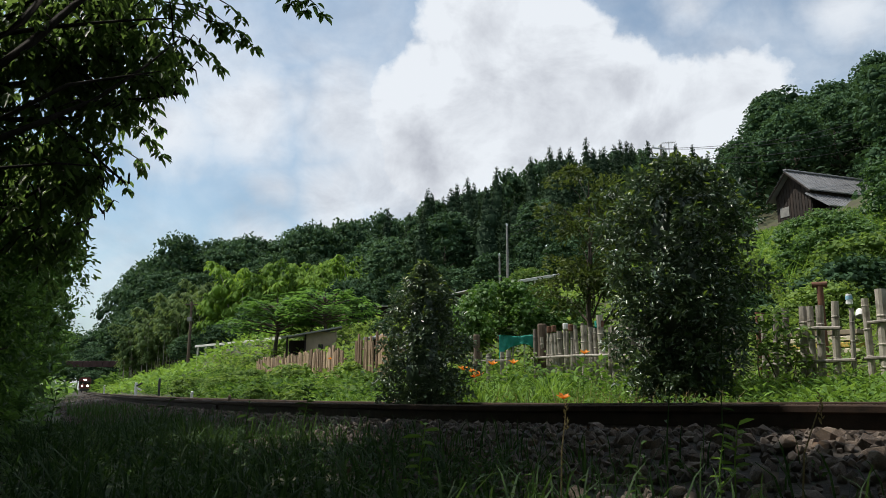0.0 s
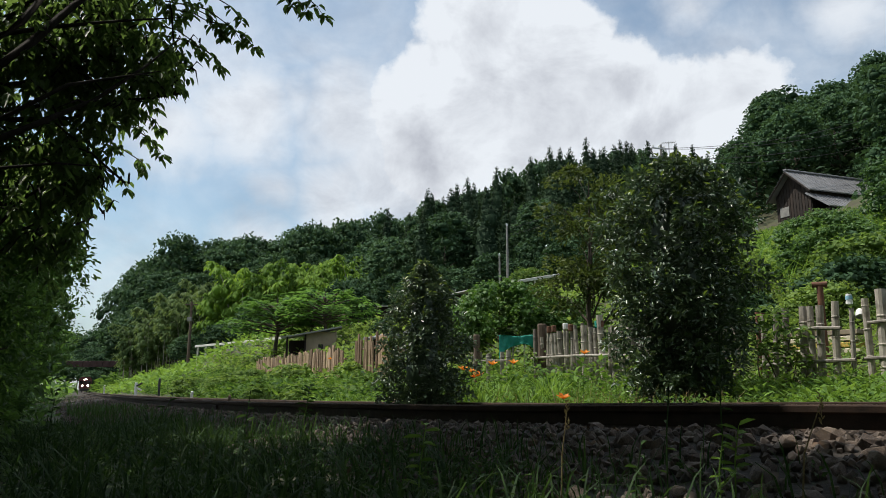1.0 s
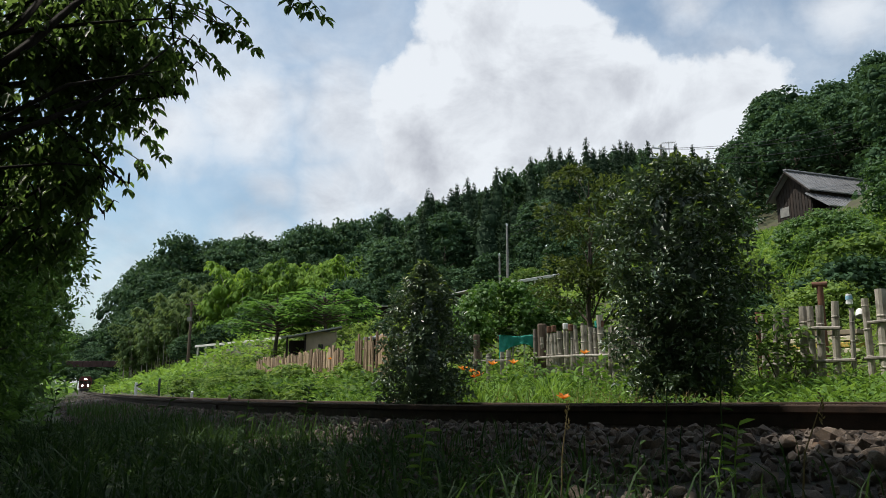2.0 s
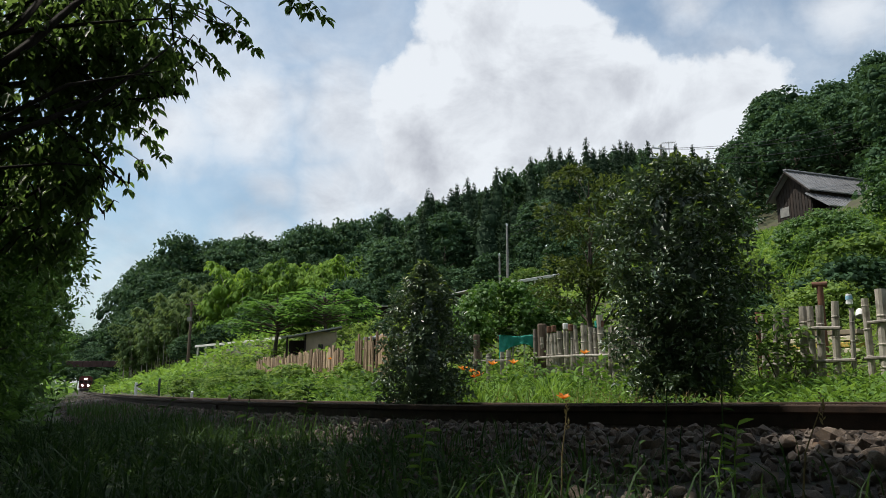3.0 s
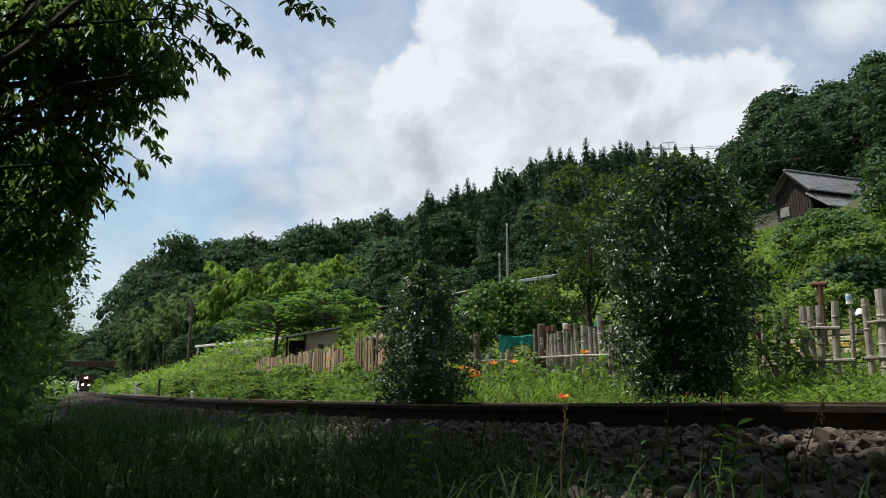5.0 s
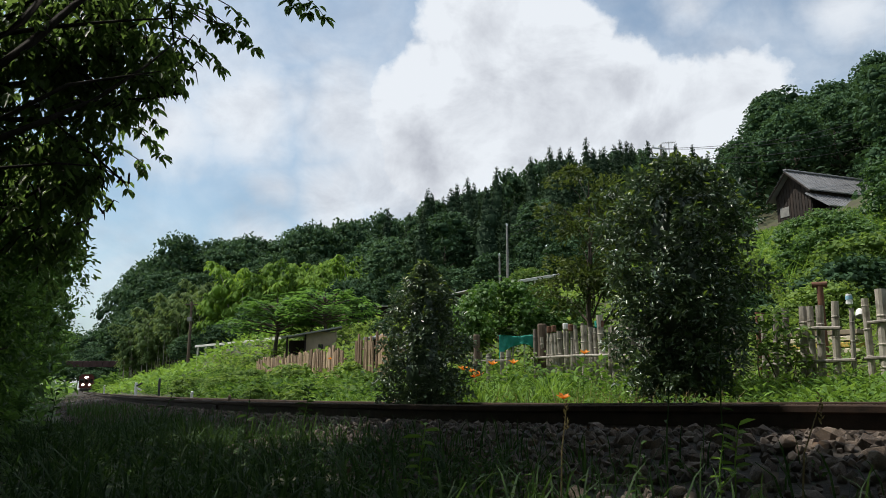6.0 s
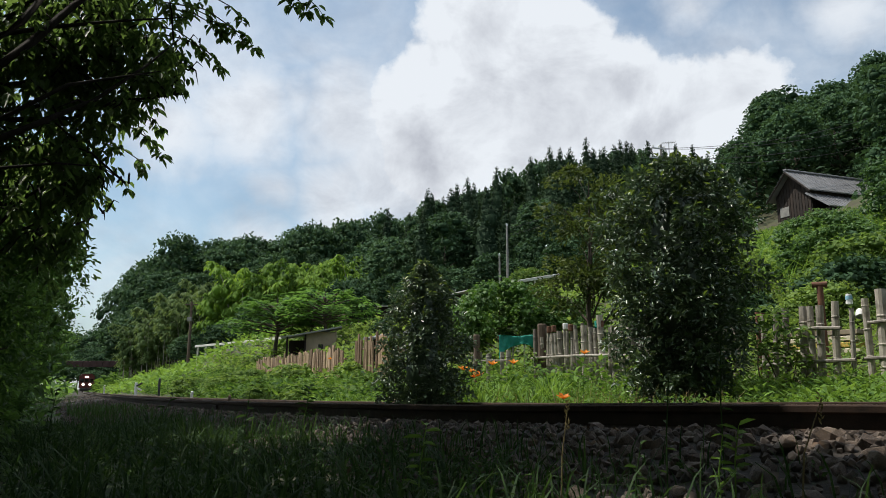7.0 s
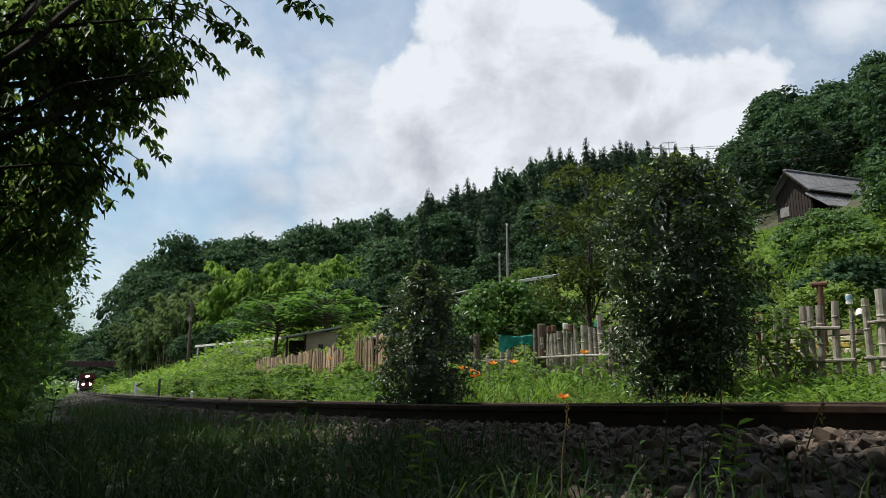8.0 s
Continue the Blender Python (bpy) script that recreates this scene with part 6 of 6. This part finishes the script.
def build_poles():
    pole = thing("utility_pole", "brown timber utility pole with a pale transformer box", "pole", pose(-23.95, 70, land_z(-23.95, 70)), "utility poles")
    h = 9.3 - land_z(-23.95, 70)
    part("shaft", Geo().lathe([(0.17, -0.3), (0.16, 1), (0.11, h)], 10), M_WOODPOLE, pole)
    part("transformer_box", Geo().box(-0.2, -0.45, h - 1.9, 0.2, -0.12, h - 1.5, None, 0.03), M_POLE, pole, "pale steel box")
    part("crossarm", Geo().box(-0.6, -0.06, h - 0.35, 0.6, 0.06, h - 0.23, None, 0.01), M_WOODPOLE, pole)
    for x, y, top, r in ((4.44, 50, 12.3, 0.07), (3.74, 48, 9.85, 0.055), (7.0, 49, 10.6, 0.05)):
        z = land_z(x, y)
        p = thing("utility_pole", "plain pale concrete pole on the slope", "pole", pose(x, y, z), "utility poles")
        part("shaft", Geo().lathe([(r * 1.4, -0.3), (r * 1.3, 1), (r, top - z)], 10), M_POLE, p)
        part("cap", Geo().lathe([(r * 1.15, top - z - 0.1), (r * 1.15, top - z + 0.03), (r * 0.5, top - z + 0.08)], 10), M_STEEL, p)
    x, y, top = 13.9, 45, 16.4
    z = land_z(x, y)
    p = thing("utility_pole", "tall concrete power pole with crossarms and insulators", "pole", pose(x, y, z), "utility poles")
    part("shaft", Geo().lathe([(0.13, -0.3), (0.12, 2), (0.075, top - z)], 10), M_POLE, p)
    for k, (dz, w) in enumerate(((0.35, 0.75), (1.0, 0.95))):
        arm = part("crossarm", Geo().box(-w, -0.14, top - z - dz, w * 0.35, -0.06, top - z - dz + 0.08, Matrix.Rotation(0.35, 4, "Z"), 0.01), M_STEEL, p)
        for i in range(3):
            part("insulator", Geo().lathe([(0.03, 0), (0.05, 0.04), (0.03, 0.08), (0.05, 0.12), (0.02, 0.17)], 8, Matrix.Rotation(0.35, 4, "Z") @ pose(-w + 0.1 + i * w * 0.55, -0.1, top - z - dz + 0.08)), M_WHITE, arm)
    mast = thing("tv_antenna", "thin roof television antenna on a mast", "antenna", pose(14.55, 45.4, land_z(14.55, 45.4)))
    ht = 16.75 - land_z(14.55, 45.4)
    part("mast", Geo().tube([(0, 0, -0.2), (0, 0, ht)], 0.025, 6), M_STEEL, mast)
    part("boom", Geo().tube([(-0.45, 0, ht - 0.1), (0.45, 0.1, ht - 0.02)], 0.02, 5), M_STEEL, mast)
    for i in range(6):
        x0 = -0.4 + i * 0.16
        part("element", Geo().tube([(x0, -0.22, ht - 0.1 + i * 0.013), (x0, 0.22, ht - 0.1 + i * 0.013)], 0.010, 4), M_STEEL, mast)
    wires = thing("power_lines", "thin black power lines sagging across the wooded slope", "cables")
    for k, (dz, far) in enumerate(((-0.25, (51, 70, 31.5)), (-0.3, (51, 70, 30.6)), (-0.95, (51, 70, 29.4)), (-1.2, (51, 70, 28.2)))):
        g = Geo()
        cable(g, (x + 0.2, y, top + dz), far, 1.6, 0.016)
        part("wire", g, M_WIRE, wires)
    for dz in (-0.3, -0.8):
        g = Geo()
        cable(g, (4.44, 50, 12.3 + dz), (13.7, 45, 15.6 + dz), 0.5, 0.014)
        part("wire", g, M_WIRE, wires)


build_poles()

# ---- beside the line ----


def build_lineside():
    mark = thing("gradient_post", "white railway gradient post with slanting arms", "post", pose(-15.55, 38, land_z(-15.55, 38)), "lineside posts")
    zt = 1.38 - land_z(-15.55, 38)
    part("shaft", Geo().box(-0.06, -0.06, -0.2, 0.06, 0.06, zt, None, 0.01), M_WHITE, mark)
    for a, m, label in ((28, M_DARK, "black raised arm"), (-32, M_WHITE, "white lowered arm")):
        part("arm", Geo().box(0.05, -0.03, -0.045, 0.38, -0.005, 0.045, Matrix.Translation((0, -0.06, zt - 0.2)) @ Matrix.Rotation(-radians(a), 4, "Y"), 0.006), m, mark, label)
    for x, y, h, w, m, label in ((-7.35, 22, 0.27, 0.07, M_WHITE, "short white lineside marker post"), (-40.6, 90, 1.0, 0.16, M_WHITE, "short white lineside marker post"), (-11.35, 30, 0.78, 0.075, M_WIRE, "thin dark steel lineside post"), (-3.8, 13.4, 0.16, 0.05, M_WOODPOLE, "short dark lineside stake")):
        p = thing("lineside_post", label, "post", pose(x, y, land_z(x, y)), "lineside posts")
        part("shaft", Geo().box(-w / 2, -w / 2, -0.25, w / 2, w / 2, h, None, w * 0.12), m, p)
        part("cap", Geo().lathe([(w * 0.6, h), (w * 0.6, h + 0.03), (w * 0.2, h + 0.06)], 8), m, p)
    bridge = thing("girder_bridge", "dark maroon steel girder bridge across the far line", "bridge", pose(-109, 236, land_z(-109, 236)))
    z = 6.9
    part("girder", Geo().box(-24, -0.3, z, 14, 0.3, z + 1.9, None, 0.05), M_BRIDGE, bridge)
    part("deck", Geo().box(-24, 0.32, z + 0.9, 14, 3.5, z + 1.2, None, 0.05), M_CONCRETE, bridge)
    for i in range(18):
        part("stiffener", Geo().box(-23.9 + 2.1 * i, -0.5, z + 0.05, -23.8 + 2.1 * i, -0.303, z + 1.85), M_BRIDGE, bridge)
    for px in (-22.5, 12.5):
        part("pier", Geo().box(px - 0.8, 0, -1, px + 0.8, 3.2, z - 0.003, None, 0.1), M_CONCRETE, bridge)


build_lineside()


def build_train():
    """A short diesel railcar; its nose is at the origin and looks along +x."""
    train = thing("railcar", "dark red diesel railcar with three lit headlamps", "train")
    W, H, Lc = 1.4, 3.75, 20.0
    body = bmesh.new()
    bmesh.ops.create_cube(body, size=1)
    for v in body.verts:
        v.co = Vector((-Lc / 2 + v.co.x * Lc, v.co.y * 2 * W, 0.95 + (v.co.z + 0.5) * (H - 0.95)))
    bmesh.ops.bevel(body, geom=[e for e in body.edges if e.verts[0].co.z > 3 and e.verts[1].co.z > 3], offset=0.32, segments=4, affect="EDGES")
    me = bpy.data.meshes.new("body")
    body.to_mesh(me)
    body.free()
    part("body", me, M_RED, train)
    for y in (-0.85, 0.0, 0.85):
        part("windscreen", Geo().box(-0.02, y - 0.34, 2.05, 0.03, y + 0.34, 2.75, None, 0.02), M_GLASS, train)
    for y in (-0.61, 0.61):
        part("headlamp", Geo().lathe([(0.21, 0), (0.21, 0.05), (0.15, 0.09), (0.03, 0.1)], 14, pose(0.0, y, 1.62, 0, 90, 0)), M_LAMP, train, "lit round headlamp")
    part("headlamp", Geo().box(-0.02, -0.36, 2.98, 0.07, 0.30, 3.28, None, 0.1), M_LAMP, train, "lit twin roof headlamp")
    part("skirt", Geo().box(-0.6, -1.2, 0.35, 0.05, 1.2, 0.9, None, 0.08), M_DARK, train)
    part("coupler", Geo().box(0.06, -0.15, 0.75, 0.45, 0.15, 1.05, None, 0.04), M_DARK, train)
    for x in (-3.0, -17.0):
        bogie = part("bogie", Geo().box(x - 1.5, -1.1, 0.35, x + 1.5, 1.1, 0.85, None, 0.06), M_DARK, train)
        for dx in (-0.95, 0.95):
            for y in (-0.56, 0.56):
                part("wheel", Geo().lathe([(0.43, -0.06), (0.46, -0.05), (0.43, 0.0), (0.42, 0.06)], 18, pose(x + dx, y, 0.46, 90, 0, 0)), M_DARK, bogie)
    for i in range(9):
        for y in (-1, 1):
            part("side_window", Geo().box(-4.0 - i * 1.7 - 0.6, y * W - 0.02, 1.95, -4.0 - i * 1.7 + 0.6, y * W + 0.02, 2.8, None, 0.015), M_GLASS, train)
    return train


railcar = build_train()

# ---- single plants of the foreground ----
STALKS = []


def stalk(x, y, height, seed, leafy=10, leaf=0.05, lean=(0.03, 0.0), mat=None, label="slender leafy weed stalk in the shade", head=False, r=0.003):
    rng = np.random.default_rng(seed)
    z = land_z(x, y)
    ob = thing("weed_stalk", label, "weed", pose(x, y, z), "foreground stalks")
    mat = mat or M_GRASS_SHADED
    end = Vector((lean[0], lean[1], height))
    mid = Vector((lean[0] * 0.3, lean[1] * 0.3, height * 0.55))
    part("stem", Geo().tube([(0, 0, -0.03), mid, end], [r * 1.2, r, r * 0.6], 5), mat, ob)
    if leafy:
        t = np.linspace(0.25, 1.0, leafy)
        c = np.where(t[:, None] < 0.55, np.array(mid)[None] * (t[:, None] / 0.55), np.array(mid)[None] + (np.array(end) - np.array(mid))[None] * ((t[:, None] - 0.55) / 0.45))
        a = np.arange(leafy) * 2.4 + rng.uniform(0, 6)
        al = np.stack([np.cos(a), np.sin(a), rng.uniform(-0.1, 0.6, leafy)], 1)
        up = np.tile(np.array([[0, 0, 1.0]]), (leafy, 1)) + rng.normal(size=(leafy, 3)) * 0.2
        for i in range(leafy):
            part("leaf", leaves("leaf", c[i:i + 1], al[i:i + 1], up[i:i + 1], leaf * rng.uniform(0.7, 1.2, 1), leaf * rng.uniform(0.3, 0.42, 1), True), mat, ob)
    if head:
        c = np.array(end)[None] + np.stack([np.zeros(24), np.zeros(24), np.linspace(-0.07, 0.03, 24)], 1)
        a = rng.uniform(0, 6.28, 24)
        part("seed_head", leaves("seed_head", c, np.stack([np.cos(a), np.sin(a), 1.2 + 0 * a], 1), np.stack([-np.sin(a), np.cos(a), 0 * a], 1), np.full(24, 0.018), np.full(24, 0.006)), M_STRAW, ob, "dry seed head")
    STALKS.append((ob, x, y, z, seed))
    return ob


def build_stalks():
    stalk(0.80, 2.75, 0.46, 1, 5, 0.035)
    stalk(1.10, 3.0, 0.62, 2, 7, 0.05)
    # lighter weed colour gives these stalks a sunlit look
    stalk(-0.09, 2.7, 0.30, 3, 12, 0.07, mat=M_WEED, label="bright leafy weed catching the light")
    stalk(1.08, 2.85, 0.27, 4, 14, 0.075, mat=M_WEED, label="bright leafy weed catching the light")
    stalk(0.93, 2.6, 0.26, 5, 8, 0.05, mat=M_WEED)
    stalk(1.18, 2.55, 0.36, 6, 0, lean=(0.10, 0.0), mat=M_STRAW, label="dry grass stalk with a seed head", head=True)
    stalk(0.42, 2.75, 0.34, 7, 0, lean=(0.03, 0), mat=M_STRAW, label="dry grass stalk with a seed head", head=True)
    stalk(0.30, 1.6, 0.22, 8, 6, 0.03, r=0.006)
    stalk(-0.95, 3.6, 0.42, 9, 12, 0.06)
    stalk(-1.7, 4.4, 0.40, 10, 10, 0.06, lean=(0.12, 0))
    stalk(-1.15, 6.3, 0.34, 11, 22, 0.09, mat=M_GRASS_SHADED)
    stalk(0.62, 2.5, 0.24, 12, 6, 0.05)
    stalk(-2.6, 5.0, 0.45, 13, 10, 0.07)


build_stalks()


def build_sprays():
    rng = np.random.default_rng(71)
    for p, size, c in (((3.62, 1.40, 3.26), 0.16, 14), ((3.50, 1.40, 3.29), 0.14, 12), ((3.41, 1.40, 3.32), 0.12, 10), ((3.14, 1.40, 2.98), 0.14, 12), ((3.03, 1.40, 3.06), 0.16, 12), ((2.89, 1.40, 3.13), 0.14, 10), ((2.91, 1.40, 3.07), 0.14, 10), ((2.89, 1.40, 2.85), 0.15, 10), ((2.78, 1.40, 2.93), 0.13, 9), ((2.62, 1.40, 2.69), 0.16, 14), ((2.53, 1.40, 2.67), 0.14, 12), ((2.65, 1.40, 2.88), 0.16, 12), ((2.38, 1.60, 2.60), 0.14, 9), ((2.45, 1.60, 2.41), 0.10, 7), ((2.35, 1.60, 2.35), 0.10, 7), ((2.45, 1.60, 2.24), 0.13, 9), ((2.36, 1.60, 2.10), 0.10, 8), ((2.15, 1.80, 2.01), 0.10, 9), ((2.00, 1.80, 1.92), 0.12, 11), ((1.87, 1.80, 1.85), 0.13, 11), ((2.55, 1.40, 3.23), 0.18, 12), ((2.46, 1.40, 3.30), 0.18, 12), ((3.02, 1.40, 3.22), 0.16, 10), ((2.25, 1.50, 2.81), 0.18, 12)):
        MOVING.append((spray(cherry, p, size, rng, count=c), p, rng.uniform(0, 6.28)))


build_sprays()

# ---- distant woods past the bridge ----
for x_, y_, s_ in ((-150, 300, 2.2), (-139, 305, 2.4), (-128, 300, 2.1), (-117, 296, 2.2), (-162, 310, 2.5), (-134, 280, 1.6), (-122, 282, 1.7), (-146, 284, 1.6)):
    plant("broad%d" % (int(-x_) % 4), x_, y_, s_, x_, label="far dark green tree past the railway bridge")
for x_, y_, s_ in ((-157, 300, 6.0), (-146, 303, 6.2), (-134, 300, 6.0), (-122, 298, 6.2), (-110, 296, 5.8), (-128, 262, 3.0), (-119, 258, 3.2), (-111, 256, 2.8), (-103, 254, 3.2), (-96, 250, 3.0), (-136, 266, 3.2), (-100.5, 215, 1.6), (-96, 206, 1.5), (-92, 198, 1.4), (-117, 214, 1.7), (-123, 225, 2.2)):
    plant("bush%d" % (int(-x_) % 2), x_, y_, s_, x_, label="far dark green tree beside the railway bridge")
build_growth()
build_ballast()


def motions():
    # the railcar rolls towards the camera
    def nose(y):
        t = Vector((-0.4857 - 11.83 / y ** 2, 1, 0)).normalized()
        p = Vector((track_x(y), y, rail_z(y))) + Vector((t.y, -t.x, 0)) * 0.565
        return pose(p.x, p.y, p.z, 0, 0, math.degrees(math.atan2(-t.y, -t.x)))
    walk(railcar, [(t, nose(188 - 5.3 * t)) for t in (0, 1, 2, 3, 4, 5, 6, 7, 8)])
    # leaf sprays and stalks stir in a light wind
    for holder, p, ph in MOVING:
        rows = []
        for k in range(17):
            t = k * 0.5
            w = math.sin(math.pi * t / 8.6) ** 0.8 * (1.0 if p[0] > 3.2 else 0.3)
            rows.append((t, pose(p[0] + 0.018 * w, p[1], p[2] - 0.026 * w, 0.7 * math.sin(1.3 * t + ph), -1.0 * w + 0.7 * math.sin(1.6 * t + ph), 0.9 * math.sin(1.9 * t + ph))))
        walk(holder, rows)
    for ob, x, y, z, seed in STALKS:
        rows = []
        for k in range(17):
            t = k * 0.5
            rows.append((t, pose(x, y, z, 0.4 * math.sin(1.7 * t + seed), 0.6 * math.sin(1.1 * t + seed * 1.7), 0)))
        walk(ob, rows)


motions()
